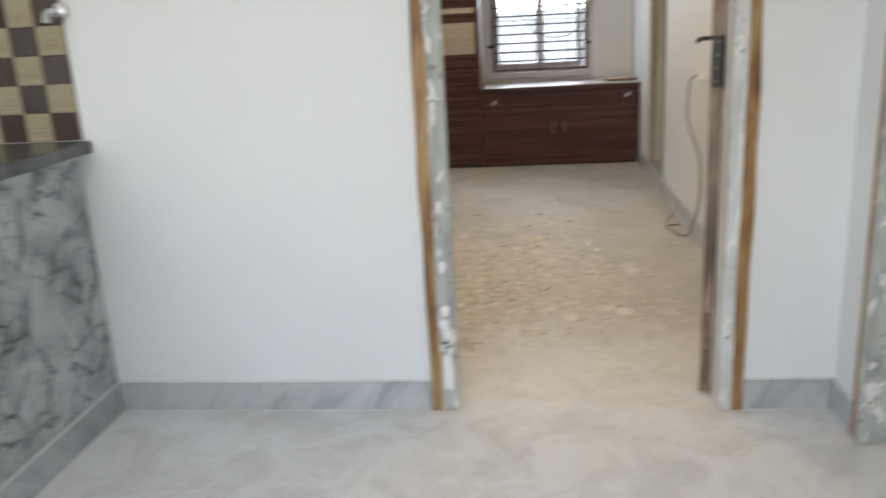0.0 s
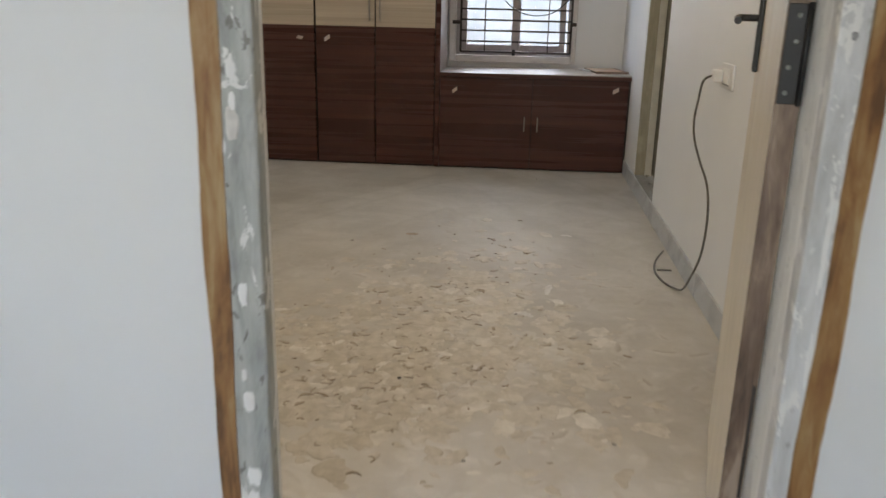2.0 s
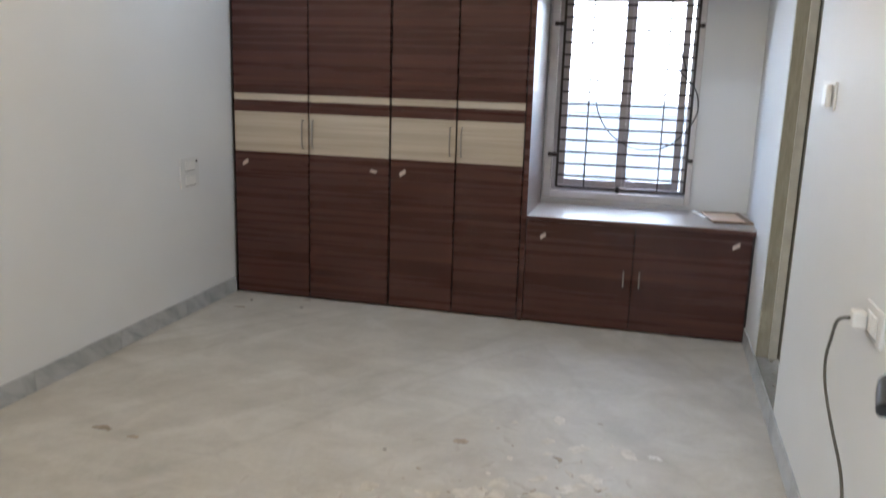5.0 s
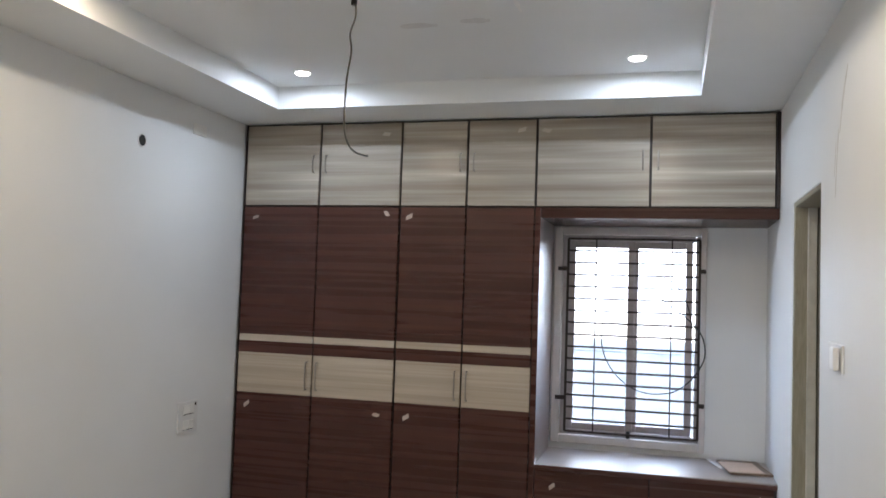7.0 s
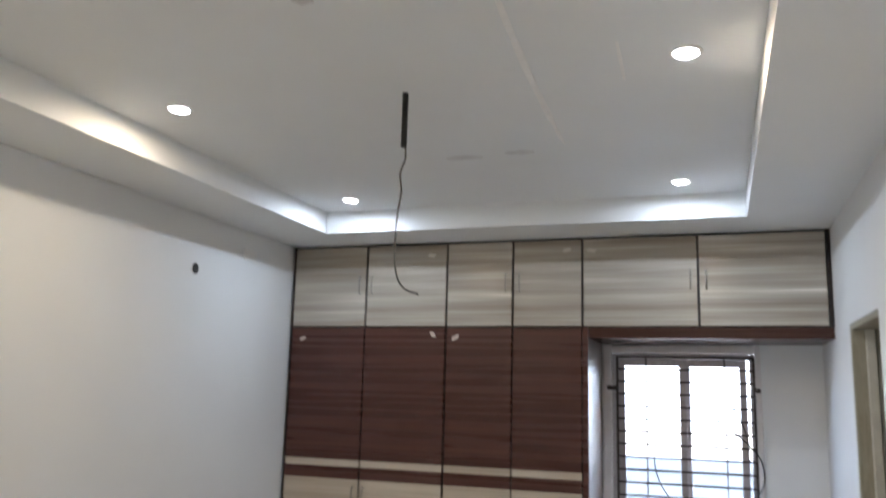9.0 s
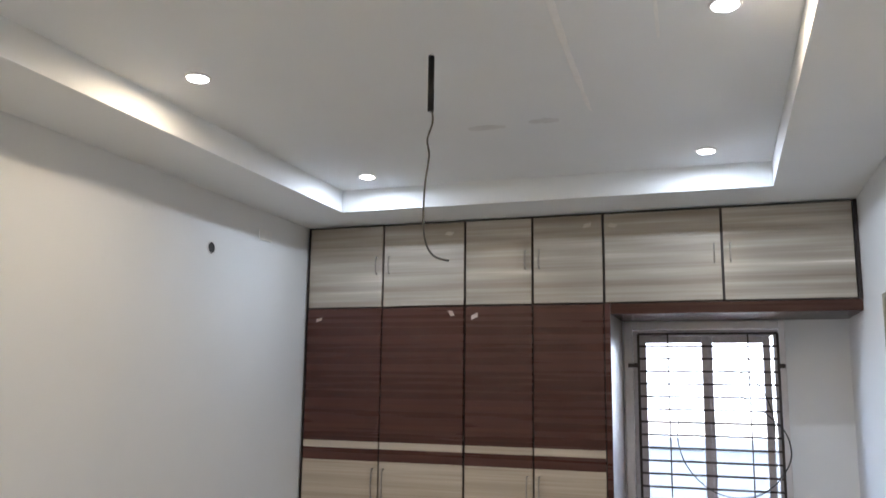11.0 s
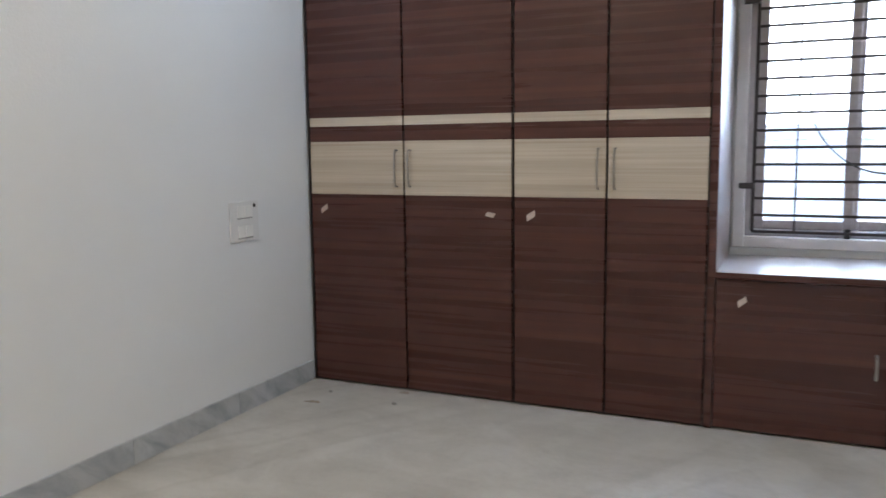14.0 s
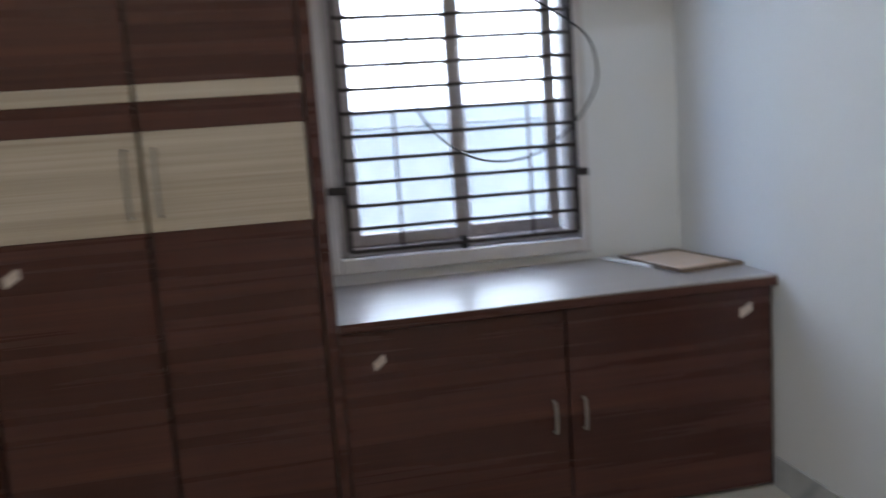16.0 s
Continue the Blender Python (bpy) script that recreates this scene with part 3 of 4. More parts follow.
def thing(name, base, label, category, group="", kind=""):
    ob = new(name)
    ob.location = base
    ob.empty_display_size = 0.1
    ORIGIN[ob.name] = Vector(base)
    return tagged(ob, label, category, group, kind)


def single(name, bm, mat, label, category, group="", kind="", base=None):
    ob = finish(name, bm, mat)
    if base:
        ob.location = base
    ORIGIN[ob.name] = Vector(base or (0, 0, 0))
    return tagged(ob, label, category, group, kind)


# ---------------------------------------------------------------- structure
S = "structure"
single("floor", boxes((HX0 - 0.2, 1.3, HY0 - 0.2, YB + 0.15, -0.12, 0.0)), M_FLOOR, "polished beige marble floor under plaster dust and smears", "floor", kind=S)
single("ground", boxes((-60, 60, YB + 0.16, 120, -0.5, -0.4)), M_GROUND, "bare ground outside the window", "ground", kind=S)

# bedroom walls
single("wall_west", boxes((XL - 0.15, XL, YI, YB + 0.15, 0, 2.95)), M_WALL, "white painted bedroom wall, slightly uneven", "wall", kind=S)
BD0, BD1, BDZ0, BDZ1 = 5.27, 6.016, 0.10, 2.10
single("wall_east", boxes((XR, XR + 0.2, YI, BD0, 0, 2.95), (XR, XR + 0.2, BD1, YB + 0.15, 0, 2.95),
                          (XR, XR + 0.2, BD0, BD1, BDZ1, 2.95)), M_WALL, "white painted bedroom wall with a bathroom doorway", "wall", kind=S)
WX0, WX1, WZ0, WZ1 = -0.380, 0.557, 0.69, 2.065
single("wall_north", boxes((XL, WX0, YB, YB + 0.15, 0, 2.95), (WX1, XR, YB, YB + 0.15, 0, 2.95),
                           (WX0, WX1, YB, YB + 0.15, 0, WZ0), (WX0, WX1, YB, YB + 0.15, WZ1, 2.95)), M_WALL, "white painted window wall", "wall", kind=S)
JX0, JX1, JZ = -0.335, 0.648, 2.12
single("wall_south", boxes((HX0, JX0, YD, YI, 0, 2.95), (JX1, XR + 0.2, YD, YI, 0, 2.95), (JX0, JX1, YD, YI, JZ, 2.95)),
       M_WALL, "white painted wall between hall and bedroom", "wall", kind=S)
single("ceiling", boxes((XL, XR, YI, YB, ZC, 2.95), (XL, TX0, YI, YB, ZR, ZC), (TX1, XR, YI, YB, ZR, ZC),
                        (TX0, TX1, YI, TY0, ZR, ZC), (TX0, TX1, TY1, YB, ZR, ZC)), M_CEIL, "white gypsum ceiling with a recessed tray", "ceiling", kind=S)
# hall
single("wall_hall_west", boxes((HX0 - 0.15, HX0, HY0, YI, 0, 2.95)), M_WALL, "white painted hall wall", "wall", kind=S)
D2Y1, D2Y0 = 1.905, 1.035
single("wall_hall_east", boxes((HX1, HX1 + 0.15, D2Y1, YD, 0, 2.95), (HX1, HX1 + 0.15, HY0, D2Y0, 0, 2.95), (HX1, HX1 + 0.15, D2Y0, D2Y1, 2.1, 2.95)),
       M_WALL, "white painted hall wall with a second doorway", "wall", kind=S)
# south wall is out of view; its opening is added to light the hall
single("wall_hall_south", boxes((HX0, -2.1, HY0 - 0.15, HY0, 0, 2.95), (-0.7, HX1, HY0 - 0.15, HY0, 0, 2.95), (-2.1, -0.7, HY0 - 0.15, HY0, 2.1, 2.95), (-2.1, -0.7, HY0 - 0.15, HY0, 0, 0.9)),
       M_WALL, "unseen white hall wall with an added opening that lets fill light in", "wall", kind=S)
single("ceiling_hall", boxes((HX0, HX1, HY0, YD, HZ, 2.95)), M_CEIL, "plain white hall ceiling", "ceiling", kind=S)


# unseen wall, added to keep sunlight from leaking through the second doorway
single("sun_block_wall", boxes((HX1 + 0.155, HX1 + 0.3, HY0, YD - 0.001, 0, 2.95)), M_WALL, "unseen plain wall added behind the second doorway to block the sun", "wall", kind=S)


# ---------------------------------------------------------------- doors
def wavy_strip(x0, x1, y0, y1, top):
    """An upright strip whose long edges wander where paint and filler lap over it."""
    bm = bmesh.new()
    count, rings = 70, []
    rng = random.Random(int(abs(x0) * 1000))
    a, c, e, g = (rng.uniform(0, 6) for _ in range(4))
    for i in range(count + 1):
        z = top * i / count
        p = x0 + 0.0028 * math.sin(z * 5.1 + a) + 0.0016 * math.sin(z * 17 + c) + rng.uniform(-0.0007, 0.0007)
        q = x1 + 0.0030 * math.sin(z * 4.3 + e) + 0.0018 * math.sin(z * 14 + g) + rng.uniform(-0.0008, 0.0008)
        rings.append([bm.verts.new(k) for k in ((p, y0, z), (q, y0, z), (q, y1, z), (p, y1, z))])
    for lo, hi in zip(rings, rings[1:]):
        for k in range(4):
            bm.faces.new((lo[k], lo[(k + 1) % 4], hi[(k + 1) % 4], hi[k]))
    bm.faces.new(rings[0][::-1])
    bm.faces.new(rings[-1])
    bmesh.ops.recalc_face_normals(bm, faces=bm.faces)
    return bm


def jamb(parent, x_out, x_in, face, steps):
    """One upright of the bedroom door frame: bare strip outside, primed face and stepped rebate inside."""
    s = 1 if x_in > x_out else -1
    xm = x_out + s * 0.035

    def span(a, c):
        return (min(a, c), max(a, c))
    top = JZ - 0.065
    post = part("jamb", boxes((*span(xm - s * 0.004, x_in), YD - 0.0115, YD + 0.026, 0, top), bevel=0.004, seg=2), face, parent, "primed, knocked and filler-smeared upright")
    part("bare_strip", wavy_strip(x_out, xm + s * 0.001, YD - 0.0135, YI + 0.010, top), M_BARE, post, "unpainted brown wood strip")
    part("rebate", boxes((*span(xm, x_in - s * steps[0]), YD + 0.0265, YD + 0.062, 0, top), bevel=0.003), M_WHITEP, post, "white primed rebate")
    part("rebate", boxes((*span(xm, x_in - s * steps[1]), YD + 0.0625, YI + 0.011, 0, top), bevel=0.003), M_WHITEP, post, "white primed rebate")
    return post


door1 = thing("door_1", (0.14, YD, 0), "open bedroom door in a worn primed frame", "door", kind=S)
post_left = jamb(door1, JX0, -0.244, M_PRIMER, (0.011, 0.026))
post_right = jamb(door1, JX1, 0.574, M_PRIMERW, (0.0015, 0.0035))


def filler_dab(post, x, z, w, h, mat, seed, label):
    """A ragged dab of dry filler on the front of an upright."""
    rng3, bm = random.Random(seed), bmesh.new()
    rings = []
    for shrink, y in ((1.0, YD - 0.0116), (0.82, YD - 0.0128)):
        ring = []
        for k in range(14):
            a = 2 * math.pi * k / 14
            r = rng3.uniform(0.72, 1.08) * shrink
            c, e = math.cos(a), math.sin(a)
            q = max(abs(c), abs(e))
            ring.append(bm.verts.new((x + 0.5 * w * r * c / q ** 0.6, y, z + 0.5 * h * r * e / q ** 0.6)))
        rings.append(ring)
    for k in range(14):
        bm.faces.new((rings[0][k], rings[0][(k + 1) % 14], rings[1][(k + 1) % 14], rings[1][k]))
    bm.faces.new(rings[1])
    part("filler_dab", bm, mat, post, label)


for x, z, w, h, seed in ((-0.279, 0.678, 0.017, 0.044, 1), (-0.282, 0.950, 0.022, 0.055, 2), (-0.280, 0.985, 0.012, 0.030, 3), (-0.277, 0.488, 0.022, 0.045, 4),
                         (-0.284, 0.535, 0.010, 0.022, 5), (-0.276, 0.345, 0.026, 0.040, 6), (-0.278, 0.30, 0.024, 0.035, 7), (-0.272, 0.262, 0.030, 0.026, 8),
                         (-0.275, 0.135, 0.036, 0.15, 9), (-0.283, 1.16, 0.014, 0.05, 10)):
    filler_dab(post_left, x, z, w, h, M_PUTTY if seed != 2 else M_SMEAR, seed, "dry white filler dab")
for x, z, w, h, seed in ((-0.281, 0.236, 0.024, 0.009, 21), (-0.270, 0.222, 0.010, 0.012, 22)):
    filler_dab(post_left, x, z, w, h, M_DARK, seed, "dark open knot")
for x, z, w, h, seed in ((0.604, 0.80, 0.010, 0.16, 31), (0.607, 0.62, 0.008, 0.10, 32), (0.588, 0.28, 0.010, 0.08, 33)):
    filler_dab(post_right, x, z, w, h, M_PUTTY, seed, "dry white filler dab")
for x, z, w, h, seed in ((0.592, 0.246, 0.016, 0.014, 41), (0.596, 1.10, 0.010, 0.014, 42)):
    filler_dab(post_right, x, z, w, h, M_GREYPL, seed, "grey chipped spot")
part("head", boxes((JX0, JX1, YD - 0.011, YI + 0.011, JZ - 0.064, JZ), bevel=0.004, seg=2), M_PRIMER, door1)
# leaf, swung into the room
LEAF = Matrix.Translation((0.536, 2.172, 0)) @ Matrix.Rotation(radians(-13), 4, "Z")


def leaf_part(name, bm, mat, parent, label=""):
    bmesh.ops.transform(bm, matrix=LEAF, verts=bm.verts)
    return part(name, bm, mat, parent, label)


leaf = leaf_part("leaf", boxes((0.002, 0.039, 0.002, 0.80, 0.012, 2.045), bevel=0.002), M_LEAF, door1, "cream painted leaf, swung open")
leaf_part("edge", boxes((0.001, 0.038, -0.002, 0.0015, 0.012, 2.045), bevel=0.0005), M_EDGE, leaf, "raw brown hinge edge")
for z in (1.068, 1.80):
    bm = boxes((0.003, 0.030, -0.0055, -0.0025, z - 0.074, z + 0.074), bevel=0.001)
    tube(bm, [(0.0345, -0.006, z - 0.076), (0.0345, -0.006, z + 0.076)], 0.0045, 10, 0)
    hinge = leaf_part("hinge", bm, M_BLACKM, leaf, "black steel butt hinge")
    bm = bmesh.new()
    for dz in (-0.057, -0.019, 0.019, 0.057):
        lathe(bm, [(0.0042, 0), (0.0042, 0.0008), (0.0025, 0.0014)], Matrix.Translation((0.0165 + 0.003 * (1 if dz > 0 else -1), -0.0056, z + dz)) @ Matrix.Rotation(radians(90), 4, "X"), 12)
    leaf_part("screw", bm, M_SCREW, hinge, "four dull countersunk screws")
plate = leaf_part("handle_plate", boxes((-0.010, 0.001, 0.685, 0.73, 0.99, 1.165), bevel=0.002), M_BLACKM, leaf, "black door handle backplate")
bm = bmesh.new()
tube(bm, [(-0.009, 0.707, 1.11), (-0.042, 0.707, 1.11), (-0.052, 0.700, 1.11), (-0.055, 0.67, 1.108), (-0.055, 0.60, 1.105)], 0.008, 10, 5)
leaf_part("lever", bm, M_BLACKM, plate, "black lever")
leaf_part("filler_patch", boxes((0.006, 0.030, -0.004, -0.0025, 0.19, 0.285), bevel=0.001), M_BOARD, leaf, "grey filler over an old hinge slot")
leaf_part("worn_slot", boxes((0.010, 0.019, -0.0035, -0.0025, 0.045, 0.16), bevel=0.0004), M_DARK, leaf, "dark splintered slot")
leaf_part("worn_slot", boxes((0.030, 0.036, -0.0035, -0.0025, 0.30, 0.52), bevel=0.0004), M_DARK, leaf, "dark splintered slot")

# second doorway of the hall
door2 = thing("door_2", (HX1, 1.4, 0), "second hall doorway with a worn primed frame", "door", kind=S)
for y0, y1 in ((D2Y1 - 0.07, D2Y1), (D2Y0, D2Y0 + 0.07)):
    post = part("jamb", boxes((HX1 - 0.010, HX1 + 0.165, y0 + 0.002, y1 - 0.03, 0, 2.04), bevel=0.004, seg=2), M_PRIMER, door2)
    part("bare_strip", boxes((HX1 - 0.007, HX1 + 0.16, y1 - 0.0295, y1 - 0.001, 0, 2.04), bevel=0.003), M_BARE, post)
part("head", boxes((HX1 - 0.024, HX1 + 0.164, D2Y0, D2Y1, 2.041, 2.099), bevel=0.004), M_PRIMER, door2)
part("leaf", boxes((HX1 + 0.11, HX1 + 0.145, D2Y0 + 0.071, D2Y1 - 0.071, 0.01, 2.035), bevel=0.003), M_LEAF, door2)

# bathroom doorway
door3 = thing("door_3", (XR + 0.1, 5.64, BDZ0), "closed bathroom door deep in a tan wooden frame", "door", kind=S)
for y0, y1, s0, s1 in ((BD1 - 0.025, BD1, BD1 - 0.045, BD1 - 0.026), (BD0, BD0 + 0.025, BD0 + 0.026, BD0 + 0.045)):
    post = part("jamb", boxes((XR + 0.003, XR + 0.20, y0, y1, BDZ0, BDZ1), bevel=0.003), M_TAN, door3, "tan varnished upright")
    part("door_stop", boxes((XR + 0.060, XR + 0.100, s0, s1, BDZ0, BDZ1 - 0.026), bevel=0.003), M_STOP, post, "pale painted stop")
part("head", boxes((XR + 0.003, XR + 0.20, BD0 + 0.026, BD1 - 0.026, BDZ1 - 0.025, BDZ1), bevel=0.003), M_TAN, door3)
part("leaf", boxes((XR + 0.103, XR + 0.138, BD0 + 0.027, BD1 - 0.027, BDZ0 + 0.01, BDZ1 - 0.027), bevel=0.002), M_OLIVE, door3, "dull olive-brown leaf")
single("threshold_sill", boxes((XR + 0.0005, XR + 0.2, BD0 + 0.001, BD1 - 0.001, 0.0, BDZ0 - 0.001), bevel=0.004), M_CEMENT, "raised rough cement sill under the bathroom door", "sill", kind=S)

# ---------------------------------------------------------------- skirting
def skirting(name, runs, label, beaded=False):
    base = thing(name, (0, 0, 0), label, "skirting", kind=S)
    rng = random.Random(3)
    for axis, fixed, a, c, inward in runs:
        s = a
        while s < c - 0.02:
            e = min(s + 0.62, c)
            if c - e < 0.12:
                e = c
            d = 0.010 + rng.uniform(0, 0.0012)
            lo, hi = (fixed, fixed + d * inward) if inward > 0 else (fixed - d, fixed)
            if axis == "y":
                bm = boxes((lo, hi, s + 0.0008, e - 0.0008, 0.0005, 0.10), bevel=0.0015)
            else:
                bm = boxes((s + 0.0008, e - 0.0008, lo, hi, 0.0005, 0.10), bevel=0.0015)
            part("skirting_tile", bm, M_SKIRT, base)
            s = e
        if not beaded:
            continue
        lo, hi = (fixed, fixed + 0.0085) if inward > 0 else (fixed - 0.0085, fixed)
        foot = (fixed + 0.0105, fixed + 0.0145) if inward > 0 else (fixed - 0.0145, fixed - 0.0105)
        if axis == "y":
            beads = ((lo, hi, a, c, 0.1003, 0.1045), (*foot, a, c, 0.0, 0.0022))
        else:
            beads = ((a, c, lo, hi, 0.1003, 0.1045), (a, c, *foot, 0.0, 0.0022))
        part("paint_bead", boxes(beads[0], bevel=0.0012), M_PUTTY, base, "white paint line on the skirting's top edge")
        part("grout_bead", boxes(beads[1], bevel=0.0006), M_PUTTY, base, "pale grout line at the floor")


skirting("baseboard_bedroom", [("y", XL, YI, YF - 0.001, 1), ("y", XR, YI, YF - 0.001, -1),
                               ("x", YI, XL + 0.012, JX0 - 0.002, 1), ("x", YI, JX1 + 0.002, XR - 0.012, 1)],
         "grey veined marble skirting along the bedroom walls")
skirting("baseboard_hall", [("x", YD, -1.396, JX0 - 0.001, -1), ("x", YD, JX1 + 0.001, HX1 - 0.012, -1), ("y", HX1, D2Y1 + 0.001, YD, -1),
                            ("y", -1.408, -0.9, YD - 0.012, 1)], "grey veined marble skirting along the hall walls and counter", True)

# ---------------------------------------------------------------- window
window = thing("window_1", (0.09, YB, WZ0), "grey framed sliding window with two panes, blown bright by daylight", "window", kind=S)
fy0, fy1 = YB - 0.022, YB + 0.05
T, TR = 0.052, 0.034
part("window_frame", boxes((WX0, WX0 + T, fy0, fy1, WZ0, WZ1), (WX1 - TR, WX1, fy0, fy1, WZ0, WZ1),
                           (WX0 + T + 0.0005, WX1 - TR - 0.0005, fy0, fy1, WZ1 - T, WZ1), (WX0 + T + 0.0005, WX1 - TR - 0.0005, fy0, fy1, WZ0, WZ0 + T), bevel=0.005, seg=2),
     M_TRIM, window, "pale painted surround")
ix0, ix1, iz0, iz1 = WX0 + T + 0.001, WX1 - TR - 0.001, WZ0 + T + 0.001, WZ1 - T - 0.001
part("track_frame", boxes((ix0, ix0 + 0.035, YB + 0.012, YB + 0.10, iz0, iz1), (ix1 - 0.028, ix1, YB + 0.012, YB + 0.10, iz0, iz1),
                          (ix0 + 0.036, ix1 - 0.029, YB + 0.012, YB + 0.10, iz1 - 0.035, iz1), (ix0 + 0.036, ix1 - 0.029, YB + 0.012, YB + 0.10, iz0, iz0 + 0.03), bevel=0.003),
     M_ALU, window, "grey aluminium track")


def sash(x0, x1, y):
    z0, z1, w = iz0 + 0.031, iz1 - 0.036, 0.042
    fr = part("sash", boxes((x0, x0 + w, y, y + 0.028, z0, z1), (x1 - w, x1, y, y + 0.028, z0, z1),
                            (x0 + w + 0.0005, x1 - w - 0.0005, y, y + 0.028, z1 - w, z1), (x0 + w + 0.0005, x1 - w - 0.0005, y, y + 0.028, z0, z0 + w), bevel=0.003),
              M_ALU, window, "sliding aluminium sash")
    pane = part("pane", boxes((x0 + w, x1 - w, y + 0.011, y + 0.016, z0 + w, z1 - w)), M_GLASS, fr, "clear glass")
    pane.visible_shadow = False


sash(ix0 + 0.036, 0.124, YB + 0.026)
sash(0.103, ix1 - 0.045, YB + 0.060)
bm = boxes((0.090, 0.114, YB - 0.012, YB + 0.011, 0.735, 0.785), bevel=0.003)
part("latch", bm, M_BLACK, window, "small black catch")
single("backdrop", boxes((-90, 90, 70, 70.2, -0.4, 80)), M_GLOW, "bright hazy white sky beyond the boundary wall", "sky", kind=S)
single("boundary_wall", boxes((-8, 9, 8.6, 8.75, -0.4, 1.18), (-8.0, 9.0, 8.595, 8.76, 1.1805, 1.28), bevel=0.004),
       M_OUT, "pale rendered boundary wall outside the window", "wall", kind=S)

# grille
gx0, gx1, gz0, gz1, gy = -0.293, 0.516, 0.765, 1.989, YB - 0.008
grille = thing("window_grille", (0.11, gy, gz0), "dark painted steel security grille across the window", "grille")
for x in (gx0, -0.115, 0.350, gx1):
    w = 0.0075 if x in (gx0, gx1) else 0.0042
    part("upright_bar", boxes((x - w, x + w, gy - 0.005, gy + 0.005, gz0, gz1), bevel=0.001), M_BAR, grille)
for i in range(17):
    z = gz0 + (gz1 - gz0) * i / 16
    part("cross_bar", boxes((gx0, gx1, gy - 0.0115, gy - 0.0055, z - 0.0062, z + 0.0062), bevel=0.001), M_BAR, grille)
for x0, x1 in ((WX0 + 0.025, gx0 + 0.006), (gx1 - 0.006, WX1 - 0.005)):
    for z in (0.975, 1.795):
        part("mounting_lug", boxes((x0, x1, gy - 0.030, fy0 - 0.0005, z - 0.013, z + 0.013), bevel=0.003), M_BAR, grille)

# cable looped through the grille
bm = bmesh.new()


def gp(x, z):
    """Hangs close to the bars, bulging into the room at its outer side."""
    return (x, gy - 0.03 - 0.12 * max(0.0, min(1.0, (x - 0.36) / 0.17)), z)


tube(bm, [gp(*q) for q in ((-0.062, 1.474), (-0.071, 1.34), (-0.027, 1.205), (0.071, 1.093), (0.204, 1.035), (0.36, 1.048), (0.471, 1.138), (0.537, 1.25), (0.546, 1.34), (0.515, 1.43), (0.426, 1.52), (0.337, 1.586), (0.284, 1.63))], 0.0040, 6, 6)
tube(bm, [gp(*q) for q in ((0.21, 1.765), (0.293, 1.756), (0.382, 1.70), (0.435, 1.61), (0.466, 1.50), (0.47, 1.39))], 0.0040, 6, 6)
single("loose_cable", bm, M_BLACK, "thin black cable looped through the window grille", "cable")


# ---------------------------------------------------------------- wardrobe
def bow_handle(parent, x, z0, z1, y=YF, reach=0.028, r=0.0048, mat=None):
    bm = bmesh.new()
    h = z1 - z0
    tube(bm, [(x, y, z0 + 0.006), (x, y - reach * 0.8, z0 + 0.008), (x, y - reach, z0 + h * 0.2), (x, y - reach * 1.1, (z0 + z1) / 2), (x, y - reach, z1 - h * 0.2), (x, y - reach * 0.8, z1 - 0.008), (x, y, z1 - 0.006)], r, 8, 5, 0.8)
    return part("handle", bm, mat or M_STEEL, parent, "brushed steel bow handle")


def tape(x, z, w, h, turn, mat=None):
    bm = boxes((-w / 2, w / 2, -0.0009, 0.0, -h / 2, h / 2))
    for v in bm.verts:
        v.co.x += v.co.z * 0.5
    bmesh.ops.rotate(bm, verts=bm.verts, matrix=Matrix.Rotation(radians(turn), 3, "Y"))
    single("tape_scrap", bm, mat or M_TAPE, "torn scrap of pale tape stuck on a cabinet door", "tape", "tape scraps", base=(x, YF - 0.0012, z))


def wardrobe_door(unit, x0, x1, hand):
    """A tall door: brown panels with a cream strip and a cream handle panel let in."""
    a, c = x0 + (0.0050 if hand < 0 else 0.007), x1 - (0.0050 if hand > 0 else 0.007)
    door = part("door", boxes((a, c, YF, YF + 0.018, 0.945, 1.1975), bevel=0.0012), M_CREAM, unit, "dark wood-grain door with a cream handle panel")
    part("lower_panel", boxes((a, c, YF + 0.001, YF + 0.018, 0.012, 0.9445), bevel=0.0012), M_BROWN, door, "dark brown wood-grain panel")
    part("rail_panel", boxes((a, c, YF + 0.001, YF + 0.018, 1.198, 1.2705), bevel=0.001), M_BROWN, door, "dark brown wood-grain rail")
    part("strip", boxes((a, c, YF - 0.0005, YF + 0.018, 1.271, 1.3125), bevel=0.001), M_CREAM, door, "narrow cream strip")
    part("upper_panel", boxes((a, c, YF + 0.001, YF + 0.018, 1.313, 2.124), bevel=0.0012), M_BROWN, door, "dark brown wood-grain panel")
    bow_handle(door, c - 0.030 if hand > 0 else a + 0.030, 0.98, 1.16)


def carcass(unit, x0, x1, z0, z1, mids=(), back=YB - 0.002):
    t, f = 0.018, YF + 0.0195
    part("side_panel", boxes((x0, x0 + t, f, back, z0, z1)), M_DARK, unit)
    part("side_panel", boxes((x1 - t, x1, f, back, z0, z1)), M_DARK, unit)
    part("base_panel", boxes((x0 + t, x1 - t, f, back, z0, z0 + t)), M_DARK, unit)
    part("top_panel", boxes((x0 + t, x1 - t, f, back, z1 - t, z1)), M_DARK, unit)
    part("back_panel", boxes((x0 + t, x1 - t, back - 0.008, back, z0 + t, z1 - t)), M_DARK, unit)
    for q in mids:
        part("divider", boxes((q - t / 2, q + t / 2, f, back - 0.009, z0 + t, z1 - t)), M_DARK, unit)


